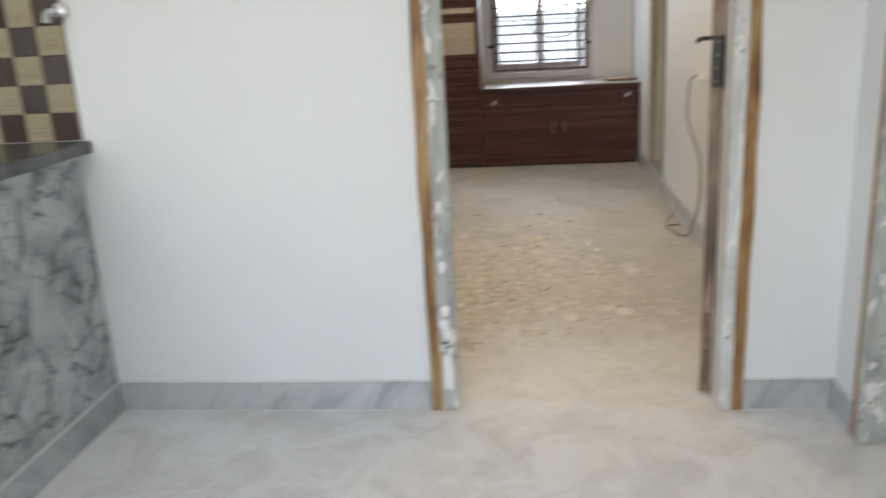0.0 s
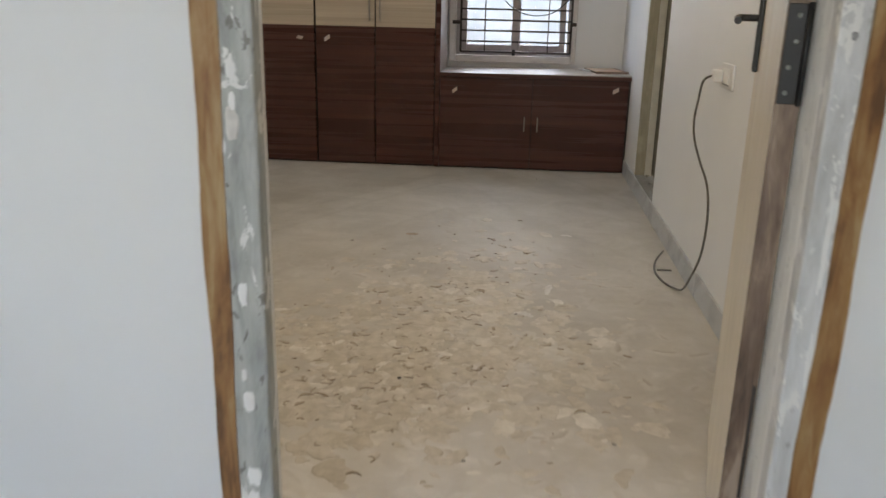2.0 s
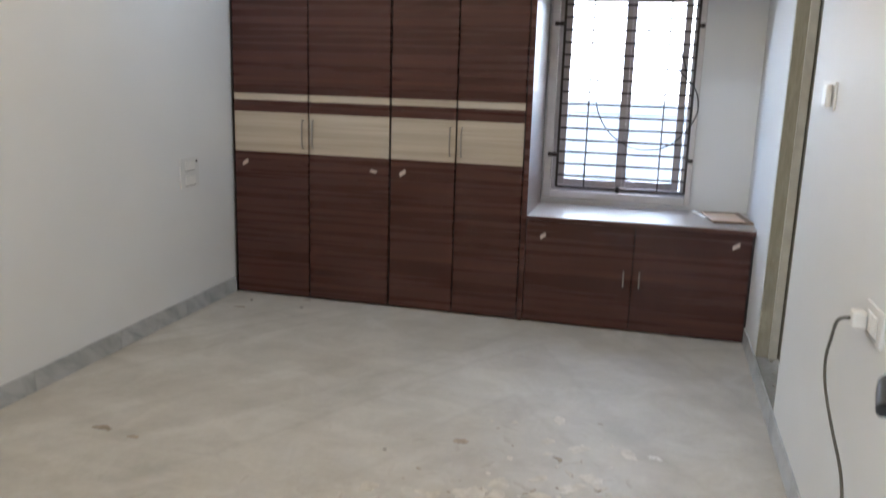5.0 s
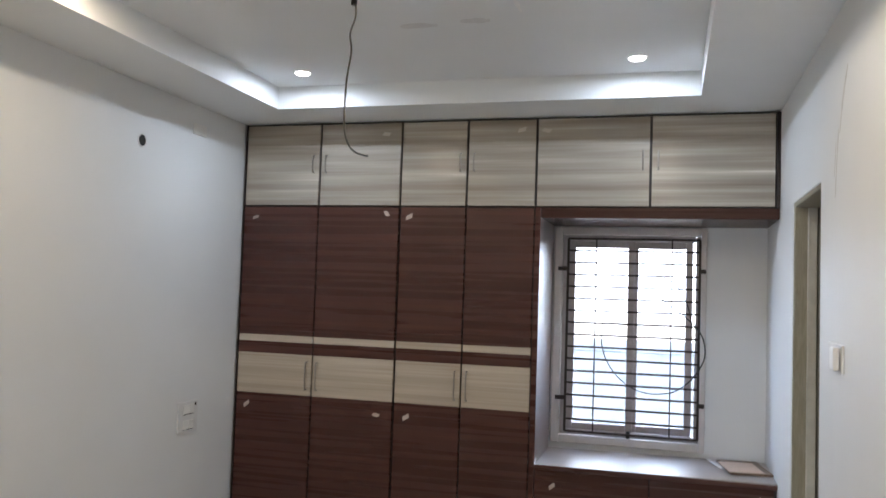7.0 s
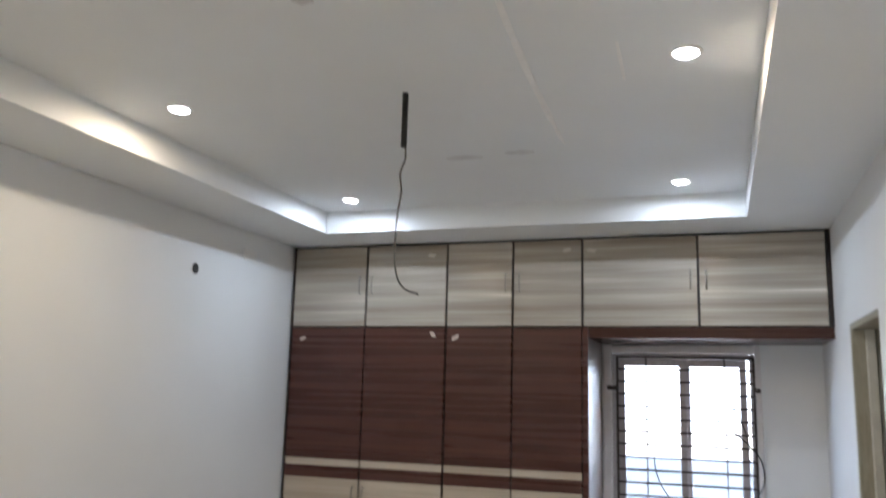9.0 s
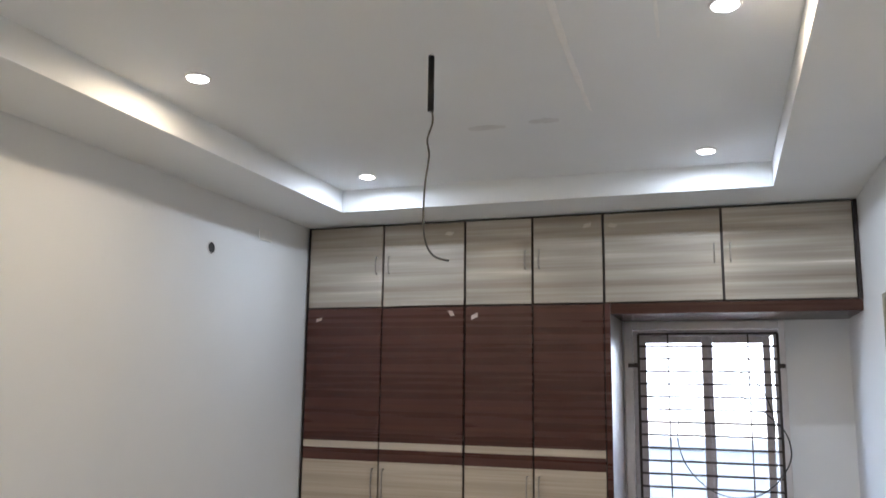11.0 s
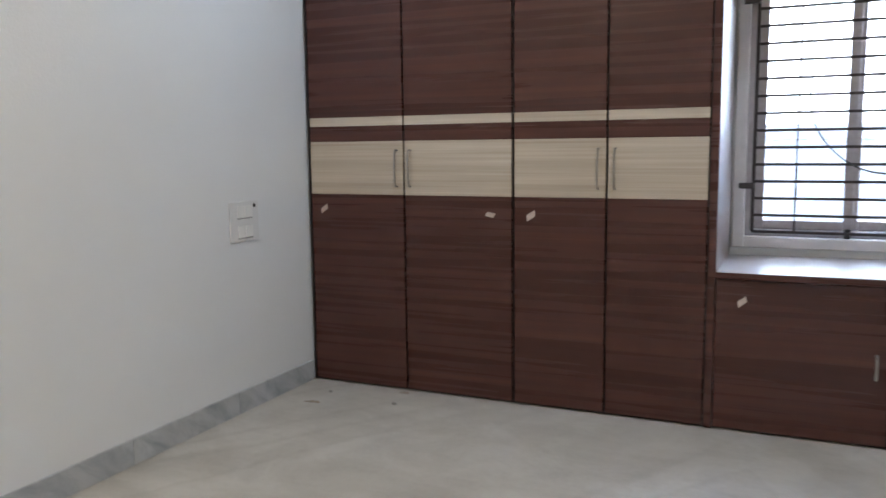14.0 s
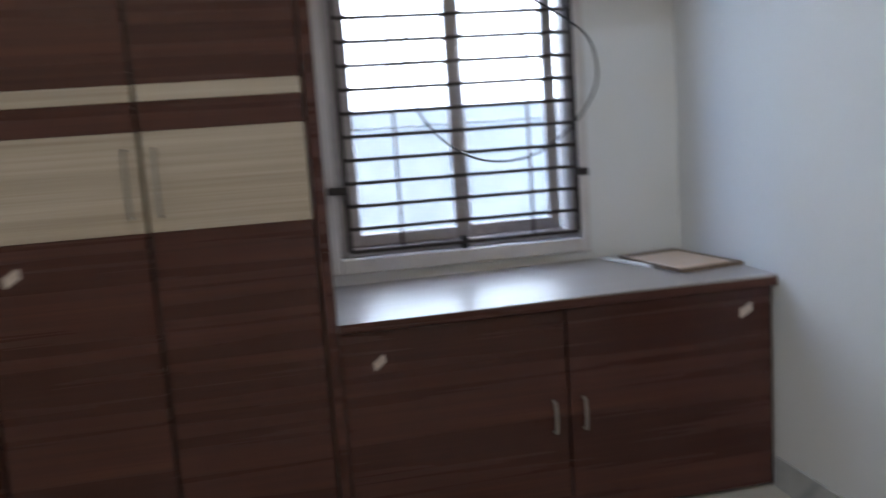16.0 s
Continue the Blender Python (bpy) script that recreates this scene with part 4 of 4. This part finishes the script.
for i, (c0, c1, c2) in enumerate((COLS[0:3], COLS[2:5])):
    unit = thing("wardrobe", ((c0 + c2) / 2, YF + 0.28, 0), "tall two-door wardrobe in dark brown laminate with a cream band", "wardrobe", "wardrobe units")
    carcass(unit, c0 + 0.001, c2 - 0.001, 0.003, 2.126, (c1,))
    wardrobe_door(unit, c0, c1, 1)
    wardrobe_door(unit, c1, c2, -1)
panel = thing("end_panel", (COLS[4] + 0.016, YF + 0.28, 0), "glossy dark brown wardrobe end panel beside the window seat", "panel")
part("board", boxes((COLS[4] + 0.0005, COLS[4] + 0.032, YF + 0.003, YB - 0.024, 0.003, 2.126), bevel=0.001), M_GLOSS, panel)
part("edge_band", boxes((COLS[4] + 0.0005, COLS[4] + 0.031, YF + 0.0005, YF + 0.0025, 0.003, 2.126), bevel=0.0006), M_BROWN, panel, "matt dark brown edge band")
single("wardrobe_filler", boxes((XL + 0.0125, COLS[0] - 0.0005, YF + 0.004, YF + 0.03, 0.003, 2.655)), M_DARK, "dark filler strip between wardrobe and wall", "filler")

# loft cabinets over the wardrobe and the window
for a, b_, c in ((0, 1, 2), (2, 3, 4), (4, 5, 6)):
    x0, xm, x1 = LOFT[a], LOFT[b_], LOFT[c]
    unit = thing("loft_cabinet", ((x0 + x1) / 2, YF + 0.28, 2.128), "cream wood-grain loft cabinet with dark edges, under the ceiling", "cabinet", "loft cabinets")
    carcass(unit, x0 + 0.001, x1 - 0.001, 2.128, 2.656, (xm,))
    for p, q, hand in ((x0, xm, 1), (xm, x1, -1)):
        door = part("door", boxes((p + 0.007, q - 0.007, YF + 0.001, YF + 0.018, 2.136, 2.645), bevel=0.0015), M_LOFT, unit, "cream wood-grain door")
        bow_handle(door, q - 0.042 if hand > 0 else p + 0.042, 2.337, 2.453, reach=0.024)
single("loft_soffit", boxes((COLS[4] + 0.033, LOFT[6] + 0.017, YF + 0.006, YB - 0.024, 2.067, 2.1265), bevel=0.0015), M_SOFFIT,
       "glossy dark brown soffit board under the loft over the window", "panel")
single("loft_end_strip", boxes((LOFT[6] + 0.0005, XR - 0.0005, YF + 0.002, YF + 0.03, 2.128, 2.656)), M_DARK, "dark filler strip between loft cabinet and wall", "filler")

# window seat cabinet
seat = thing("seat_cabinet", (0.24, YF + 0.28, 0), "low dark brown two-door cabinet under the window", "cabinet")
carcass(seat, COLS[4] + 0.033, XR - 0.0005, 0.003, 0.632, (0.249,), YB - 0.032)
for p, q, hand in ((COLS[4] + 0.032, 0.249, 1), (0.249, XR - 0.012, -1)):
    door = part("door", boxes((p + 0.003, q - 0.003, YF + 0.001, YF + 0.018, 0.012, 0.628), bevel=0.0012), M_BROWN, seat, "dark brown wood-grain door")
    bow_handle(door, q - 0.048 if hand > 0 else p + 0.042, 0.268, 0.373, reach=0.024, mat=M_SATIN)
# seat board, its colour paled to carry the window's sheen
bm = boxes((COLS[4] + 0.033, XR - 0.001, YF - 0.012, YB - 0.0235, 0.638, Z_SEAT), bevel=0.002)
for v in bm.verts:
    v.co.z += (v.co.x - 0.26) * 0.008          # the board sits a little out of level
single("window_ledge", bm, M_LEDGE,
       "dusty brown laminate window seat board, window sheen painted into its paler colour", "worktop")
single("ledge_edging", boxes((COLS[4] + 0.033, XR - 0.001, YF - 0.0145, YF - 0.0125, 0.632, 0.657), bevel=0.0004), M_BROWN, "dark brown edge band along the window seat", "edging")
for x, z, w, h, r in ((-2.231, 0.873, 0.055, 0.026, -35), (-1.358, 0.863, 0.05, 0.026, 12), (-1.168, 0.863, 0.055, 0.03, -32),
                      (-2.223, 2.059, 0.05, 0.022, -15), (-1.335, 2.086, 0.045, 0.03, 60), (-1.189, 2.067, 0.055, 0.03, -25),
                      (-0.284, 0.54, 0.05, 0.026, -38), (0.807, 0.565, 0.055, 0.03, -28)):
    tape(x, z, w * 0.82, h * 0.82, r)
for x, z, r in ((-1.353, 2.577, 8), (-0.51, 2.585, -12), (-0.365, 2.578, 14)):
    tape(x, z, 0.045, 0.022, r, M_FAINT)

# boards left on the seat
def flat_sheet(name, w, d, h, turn, at, mat, label, category):
    bm = boxes((-w / 2, w / 2, -d / 2, d / 2, 0, h), bevel=min(0.0015, h / 3))
    bmesh.ops.rotate(bm, verts=bm.verts, matrix=Matrix.Rotation(radians(turn), 3, "Z"))
    single(name, bm, mat, label, category, base=at)


flat_sheet("wood_board", 0.23, 0.36, 0.012, 9, (0.765, 6.83, Z_SEAT + 0.0045), M_BOARD, "small brown wooden board lying on the window seat", "board")
flat_sheet("card_sheet", 0.19, 0.27, 0.005, 9, (0.745, 6.79, Z_SEAT + 0.017), M_CARD, "peach coloured card sheet on a brown board", "card")
flat_sheet("white_batten", 0.018, 0.24, 0.010, 16, (0.612, 6.90, Z_SEAT + 0.0032), M_PLASTIC, "short white batten beside the board on the window seat", "batten")

# ---------------------------------------------------------------- ceiling fittings
first = None
for y, x in LAMPS:
    at = Matrix.Translation((x, y, ZC))
    if first is None:
        lamp = thing("downlight", (x, y, ZC), "small round recessed downlight, lit", "downlight", "ceiling downlights")
        part("rim", lathe(bmesh.new(), [(0.050, 0.0), (0.050, -0.003), (0.046, -0.006), (0.040, -0.006), (0.039, -0.003)], at, 28), M_PLASTIC, lamp, "white plastic rim")
        part("diffuser", lathe(bmesh.new(), [(0.0385, -0.003), (0.0385, -0.007), (0.034, -0.010)], at, 28), M_DIFF, lamp, "glowing diffuser")
        first = lamp
    else:
        copy_thing(first, Matrix.Translation((x, y, ZC)))

RX, RY = -0.712, 4.37
rod = thing("fan_hook", (RX, RY, ZC), "black fan down-rod with a bare hanging wire, no fan fitted", "fan rod")
part("rod", tube(bmesh.new(), [(RX, RY, ZC), (RX, RY, ZC - 0.20)], 0.011, 12, 0), M_BLACKM, rod)
part("wire", tube(bmesh.new(), [(RX + 0.003, RY, ZC - 0.18), (RX + 0.008, RY, ZC - 0.24), (RX - 0.010, RY, ZC - 0.30), (RX - 0.003, RY, ZC - 0.36), (RX - 0.016, RY, ZC - 0.46), (RX - 0.020, RY, ZC - 0.58),
                              (RX - 0.010, RY, ZC - 0.66), (RX + 0.02, RY, ZC - 0.705), (RX + 0.075, RY - 0.01, ZC - 0.725)], 0.0034, 6, 6), M_CABLE, rod, "thin twisted wire")


# ---------------------------------------------------------------- wall fittings
def switchboard(name, x, inward, y0, y1, z0, z1, rows, label):
    base = thing(name, (x, (y0 + y1) / 2, z0), label, "switchboard")

    def span(d0, d1):
        return (x + d0, x + d1) if inward > 0 else (x - d1, x - d0)
    part("plate", boxes((*span(0.0, 0.009), y0, y1, z0, z1), bevel=0.003, seg=2), M_PLATE, base, "off-white plastic plate")
    h = (z1 - z0) / rows
    for r in range(rows):
        zc = z0 + h * (r + 0.5)
        for k in range(2):
            a = y0 + (y1 - y0) * (0.23 + 0.275 * k)
            part("switch", boxes((*span(0.0092, 0.014), a, a + (y1 - y0) * 0.26, zc - h * 0.30, zc + h * 0.30), bevel=0.002), M_PLASTIC, base)
        part("shadow_gap", boxes((*span(0.0091, 0.0105), y0 + (y1 - y0) * 0.23, y0 + (y1 - y0) * 0.77, zc - h * 0.36, zc - h * 0.31)), M_GREYPL, base)
    return base


sw = switchboard("switchboard", XL, 1, 5.895, 6.09, 0.765, 0.94, 2, "white two-row switchboard on the wall beside the wardrobe")
part("indicator", boxes((XL + 0.0145, XL + 0.017, 6.045, 6.062, 0.912, 0.928), bevel=0.001), M_BLACK, sw, "small dark fuse cap")
side_board = switchboard("switchboard", XR, -1, 4.80, 5.05, 1.39, 1.487, 1, "white switchboard beside the bathroom door")
part("adaptor", boxes((XR - 0.034, XR - 0.0145, 4.81, 4.875, 1.40, 1.478), bevel=0.006, seg=2), M_PLASTIC, side_board, "white plugged-in adaptor")
sock = switchboard("wall_socket", XR, -1, 3.86, 4.03, 0.845, 0.935, 1, "white wall socket with a plugged-in cable")
part("plug", boxes((XR - 0.05, XR - 0.0145, 3.97, 4.015, 0.865, 0.91), bevel=0.006, seg=2), M_PLASTIC, sock, "white plug")
bm = bmesh.new()
tube(bm, [(XR - 0.048, 3.995, 0.888), (XR - 0.065, 4.06, 0.86), (XR - 0.05, 4.18, 0.77), (XR - 0.045, 4.235, 0.69), (XR - 0.045, 4.19, 0.62), (XR - 0.045, 4.05, 0.555), (XR - 0.045, 3.90, 0.50), (XR - 0.045, 3.835, 0.42),
          (XR - 0.045, 3.83, 0.32), (XR - 0.045, 3.87, 0.22), (XR - 0.05, 3.95, 0.12), (XR - 0.055, 4.05, 0.03), (XR - 0.075, 4.13, 0.006), (XR - 0.105, 4.21, 0.005), (XR - 0.118, 4.34, 0.005), (XR - 0.09, 4.50, 0.005), (XR - 0.03, 4.66, 0.005)], 0.0045, 7, 6)
single("power_cable", bm, M_CABLE, "grey cable from the socket, looped on the floor", "cable")
# conduit mouths
bm = lathe(bmesh.new(), [(0.034, 0.0), (0.034, 0.003), (0.029, 0.004), (0.029, 0.0015)], Matrix.Translation((XL, 5.455, 2.36)) @ Matrix.Rotation(radians(90), 4, "Y"), 28)
pipe = thing("pipe_hole", (XL, 5.455, 2.36), "dark round pipe hole in the white wall", "pipe hole")
part("rim", bm, M_SMUDGE, pipe)
part("mouth", lathe(bmesh.new(), [(0.0288, 0.0), (0.0288, 0.0024)], Matrix.Translation((XL, 5.455, 2.36)) @ Matrix.Rotation(radians(90), 4, "Y"), 28), M_BLACK, pipe, "black opening")
stub = thing("pipe_stub", (XR, 4.50, 2.60), "white pipe stub with a dark mouth high on the wall", "pipe")
m_stub = Matrix.Translation((XR, 4.50, 2.602)) @ Matrix.Rotation(radians(-90), 4, "Y") @ Matrix.Rotation(radians(20), 4, "X")
part("pipe", lathe(bmesh.new(), [(0.032, -0.03), (0.032, 0.05), (0.024, 0.053), (0.020, 0.046)], m_stub, 24), M_PLASTIC, stub)
part("mouth", lathe(bmesh.new(), [(0.0198, 0.040), (0.0198, 0.047)], m_stub, 24), M_BLACK, stub, "black opening")
single("blank_plate", boxes((XL, XL + 0.006, 5.915, 6.05, 2.485, 2.55), bevel=0.002), M_PLASTIC, "white blank cover plate high on the wall", "cover plate")

# putty seam and daubs on the ceiling, scrapes on the wall
def daub(name, points, width, normal, mat, label, category):
    """A thin ragged strip of putty or grime on a surface."""
    rng2 = random.Random(len(name) + int(width * 1e4))
    nrm, bm, rows = Vector(normal), bmesh.new(), []
    path = smooth_path(points, 5)
    for k, q in enumerate(path):
        d = (path[min(k + 1, len(path) - 1)] - path[max(k - 1, 0)]).normalized()
        side = d.cross(nrm).normalized() * width * rng2.uniform(0.35, 0.65) * (0.35 + 0.65 * math.sin(math.pi * (k + 0.5) / len(path)))
        rows.append([bm.verts.new(q + o * side + nrm * h) for o, h in ((-1, 0.0002), (-0.7, 0.0012), (0.7, 0.0012), (1, 0.0002))])
    for r0, r1 in zip(rows, rows[1:]):
        for k in range(3):
            bm.faces.new((r0[k], r0[k + 1], r1[k + 1], r1[k]))
    single(name, bm, mat, label, category)


DOWN, WEST = (0, 0, -1), (-1, 0, 0)
daub("putty_seam", [(-0.20, 3.6, ZC), (-0.22, 3.83, ZC), (-0.25, 4.33, ZC), (-0.27, 4.96, ZC), (-0.27, 5.1, ZC)], 0.022, DOWN, M_SEAM, "faint putty seam across the ceiling", "seam")
daub("putty_daub", [(-0.83, 5.2, ZC), (-0.75, 5.19, ZC), (-0.66, 5.2, ZC)], 0.07, DOWN, M_DAUB, "grey putty daub on the ceiling", "daub")
daub("putty_daub", [(-0.55, 5.17, ZC), (-0.48, 5.17, ZC), (-0.42, 5.18, ZC)], 0.06, DOWN, M_DAUB, "grey putty daub on the ceiling", "daub")
daub("putty_daub", [(-0.76, 3.62, ZC), (-0.70, 3.64, ZC)], 0.06, DOWN, M_DAUB, "grey putty daub on the ceiling", "daub")
daub("putty_seam", [(0.06, 4.13, ZC), (0.055, 4.28, ZC), (0.049, 4.44, ZC)], 0.014, DOWN, M_SEAM, "faint putty seam across the ceiling", "seam")
daub("wall_scrape", [(XR, 4.78, 2.43), (XR, 4.86, 2.33), (XR, 4.91, 2.22)], 0.022, WEST, M_SMUDGE, "grey scrape mark on the white wall", "scrape")
daub("wall_scrape", [(XR, 4.93, 2.24), (XR, 4.96, 2.12), (XR, 4.985, 2.0)], 0.018, WEST, M_SMUDGE, "grey scrape mark on the white wall", "scrape")
daub("wall_scrape", [(XR, 4.975, 2.20), (XR, 5.0, 2.08)], 0.012, WEST, M_SMUDGE, "grey scrape mark on the white wall", "scrape")

UP = (0, 0, 1)
STAINS = [((-0.38, 4.76), (-0.32, 4.765), 0.05), ((-1.84, 4.42), (-1.75, 4.42), 0.035), ((-1.65, 4.385), (-1.60, 4.385), 0.03),
          ((0.13, 3.31), (0.19, 3.34), 0.03), ((-2.16, 6.165), (-2.08, 6.175), 0.03), ((-1.81, 6.45), (-1.76, 6.45), 0.03)]
DABS = [((-0.74, 3.66), (-0.66, 3.64), 0.035), ((-1.04, 3.31), (-0.97, 3.33), 0.04), ((-0.80, 3.06), (-0.71, 3.04), 0.045), ((-0.48, 3.21), (-0.42, 3.20), 0.045),
        ((0.17, 3.76), (0.24, 3.73), 0.035), ((0.40, 4.86), (0.45, 4.85), 0.03), ((0.30, 3.98), (0.32, 4.10), 0.028), ((-0.10, 3.55), (-0.04, 3.50), 0.03)]
for q0, q1, w in STAINS:
    mid = ((q0[0] + q1[0]) / 2, (q0[1] + q1[1]) / 2 + 0.012, 0)
    daub("floor_stain", [(*q0, 0), mid, (*q1, 0)], w, UP, M_STAIN, "dry brown smear on the dusty floor", "stain")
for q0, q1, w in DABS:
    mid = ((q0[0] + q1[0]) / 2, (q0[1] + q1[1]) / 2 + 0.02, 0)
    daub("plaster_smear", [(*q0, 0), mid, (*q1, 0)], w, UP, M_SMEAR, "whitish plaster smear trodden into the floor", "smear")

# ---------------------------------------------------------------- hall counter
counter = thing("kitchen_counter", (-1.9, 0.5, 0), "kitchen counter clad in veined grey-green marble with a granite top", "counter")
part("side_cladding", boxes((-1.98, -1.408, -0.9, YD - 0.002, 0.0, 0.884), bevel=0.002), M_CLAD, counter, "veined grey-green marble cladding")
part("worktop", boxes((-2.0, -1.360, -0.93, YD - 0.002, 0.8845, 0.924), bevel=0.006, seg=3), M_SLAB, counter, "dark grey granite slab")
splash = thing("mosaic_backsplash", (-1.66, YD, 0.925), "brown and cream chequered mosaic backsplash over the counter", "backsplash", kind=S)
part("grout_bed", boxes((-2.1, -1.383, YD - 0.004, YD - 0.0005, 0.925, 1.80)), M_GROUT, splash)
bmb = boxes((0, 0.0845, -0.006, 0, 0, 0.0845), bevel=0.0015)
plain = bpy.data.meshes.new("tile_plain")
bmb.to_mesh(plain)
plain.materials.append(M_MOSB)
bmc = boxes((0, 0.0845, -0.003, 0, 0, 0.0845), bevel=0.0015)
for k in range(5):
    for j in range(7):
        slab(bmc, 0.005 + k * 0.0154, 0.0165 + k * 0.0154, -0.0085, -0.003, 0.004 + j * 0.0112, 0.0125 + j * 0.0112)
ribbed = bpy.data.meshes.new("tile_ribbed")
bmc.to_mesh(ribbed)
ribbed.materials.append(M_MOSC)
for r in range(10):
    for c in range(8):
        ob = new("mosaic_tile", plain if (r + c) % 2 == 0 else ribbed)
        ob.parent = splash
        ob.location = Vector((-1.386 - 0.0865 * (c + 1), YD - 0.0041, 0.927 + 0.0865 * r)) - Vector((-1.66, YD, 0.925))
tap = thing("water_tap", (-1.38, YD, 1.31), "chrome water tap on the mosaic", "tap")
part("body", tube(bmesh.new(), [(-1.385, YD - 0.01, 1.312), (-1.385, YD - 0.05, 1.312), (-1.382, YD - 0.085, 1.305), (-1.378, YD - 0.10, 1.275)], 0.011, 12, 4), M_CHROME, tap)
part("flange", lathe(bmesh.new(), [(0.028, 0), (0.026, 0.006), (0.014, 0.012)], Matrix.Translation((-1.385, YD - 0.0095, 1.312)) @ Matrix.Rotation(radians(90), 4, "X"), 20), M_CHROME, tap)

# ---------------------------------------------------------------- floor litter
rng = random.Random(11)
def crumb(name, x, y, z, s, mat, label, group):
    bm = bmesh.new()
    bmesh.ops.create_icosphere(bm, subdivisions=1, radius=s)
    for v in bm.verts:
        v.co = Vector((v.co.x * rng.uniform(0.7, 1.5), v.co.y * rng.uniform(0.7, 1.4), v.co.z * rng.uniform(0.4, 0.7)))
    low = min(v.co.z for v in bm.verts)
    bmesh.ops.translate(bm, verts=bm.verts, vec=(0, 0, -low))
    single(name, bm, mat, label, "rubble", group, base=(x, y, z))


for k in range(14):
    crumb("rubble_piece", XR + 0.02 + rng.random() * 0.12, BD0 + 0.05 + rng.random() * 0.6, BDZ0 - 0.0005, rng.uniform(0.006, 0.020), M_RUBBLE, "plaster crumb on the bathroom sill", "sill rubble")
for x, y, s in ((0.446, 2.829, 0.007), (0.178, 3.744, 0.006), (-1.75, 6.28, 0.012), (-2.12, 6.33, 0.01), (0.05, 2.7, 0.006), (-0.62, 4.6, 0.008), (0.30, 6.2, 0.007)):
    crumb("plaster_crumb", x, y, 0.0, s, M_RUBBLE, "small plaster crumb on the dusty floor", "floor crumbs")
crumb("black_crumb", -0.182, 3.15, 0.0, 0.006, M_BLACK, "tiny black crumb on the dusty floor", "")
twig = tube(bmesh.new(), [(0.80, 4.36, 0.006), (0.825, 4.365, 0.006), (0.862, 4.36, 0.007)], 0.0045, 6, 2)
single("wire_offcut", twig, M_CABLE, "short dark wire offcut on the floor by the skirting", "wire")

# dried plaster trodden into the floor inside the doorway
def ragged(bm, rng4, x, y, rx, ry, turn, lift, count, bend):
    """One irregular flake: a thin slope round a flat top, bent like a comma."""
    ca, sa, wave = math.cos(turn), math.sin(turn), [rng4.uniform(0.62, 1.12) for _ in range(count)]
    rings = []
    for shrink, z in ((1.0, 0.0001), (0.86, lift)):
        ring = []
        for k in range(count):
            a = 2 * math.pi * k / count
            u, w = rx * wave[k] * shrink * math.cos(a), ry * wave[k] * shrink * math.sin(a)
            w += bend * u * u / rx
            ring.append(bm.verts.new((x + u * ca - w * sa, y + u * sa + w * ca, z)))
        rings.append(ring)
    for k in range(count):
        bm.faces.new((rings[0][k], rings[0][(k + 1) % count], rings[1][(k + 1) % count], rings[1][k]))
    bm.faces.new(rings[1])


def trodden(count, seed, spread, sizes, flat, bend, low):
    rng4, bm = random.Random(seed), bmesh.new()
    for k in range(count):
        y = 3.2 + rng4.gauss(0, 0.62)
        x = -0.24 + 0.16 * (y - 3.0) + rng4.gauss(0, spread * (1.12 - (y - 2.3) * 0.24))
        if x > 0.62 or x < -1.6 or y < 2.5 + 0.5 * rng4.random() or y > 5.2:
            continue
        r = sizes[0] + (sizes[1] - sizes[0]) * rng4.random() ** 2.2
        ragged(bm, rng4, x, y, r, r * rng4.uniform(*flat), rng4.uniform(0, 6.3), low + k * 0.0000012, 15, rng4.uniform(-bend, bend))
    return bm


single("plaster_flakes", trodden(1500, 5, 0.37, (0.012, 0.070), (0.4, 0.9), 0.45, 0.0007), M_FLAKE, "pale dried plaster trodden into the floor inside the doorway", "plaster", kind="stuff")
single("grime_crescents", trodden(330, 9, 0.36, (0.007, 0.030), (0.15, 0.4), 0.9, 0.0032), M_GRIME, "brown grime caught between the plaster smears", "grime", kind="stuff")
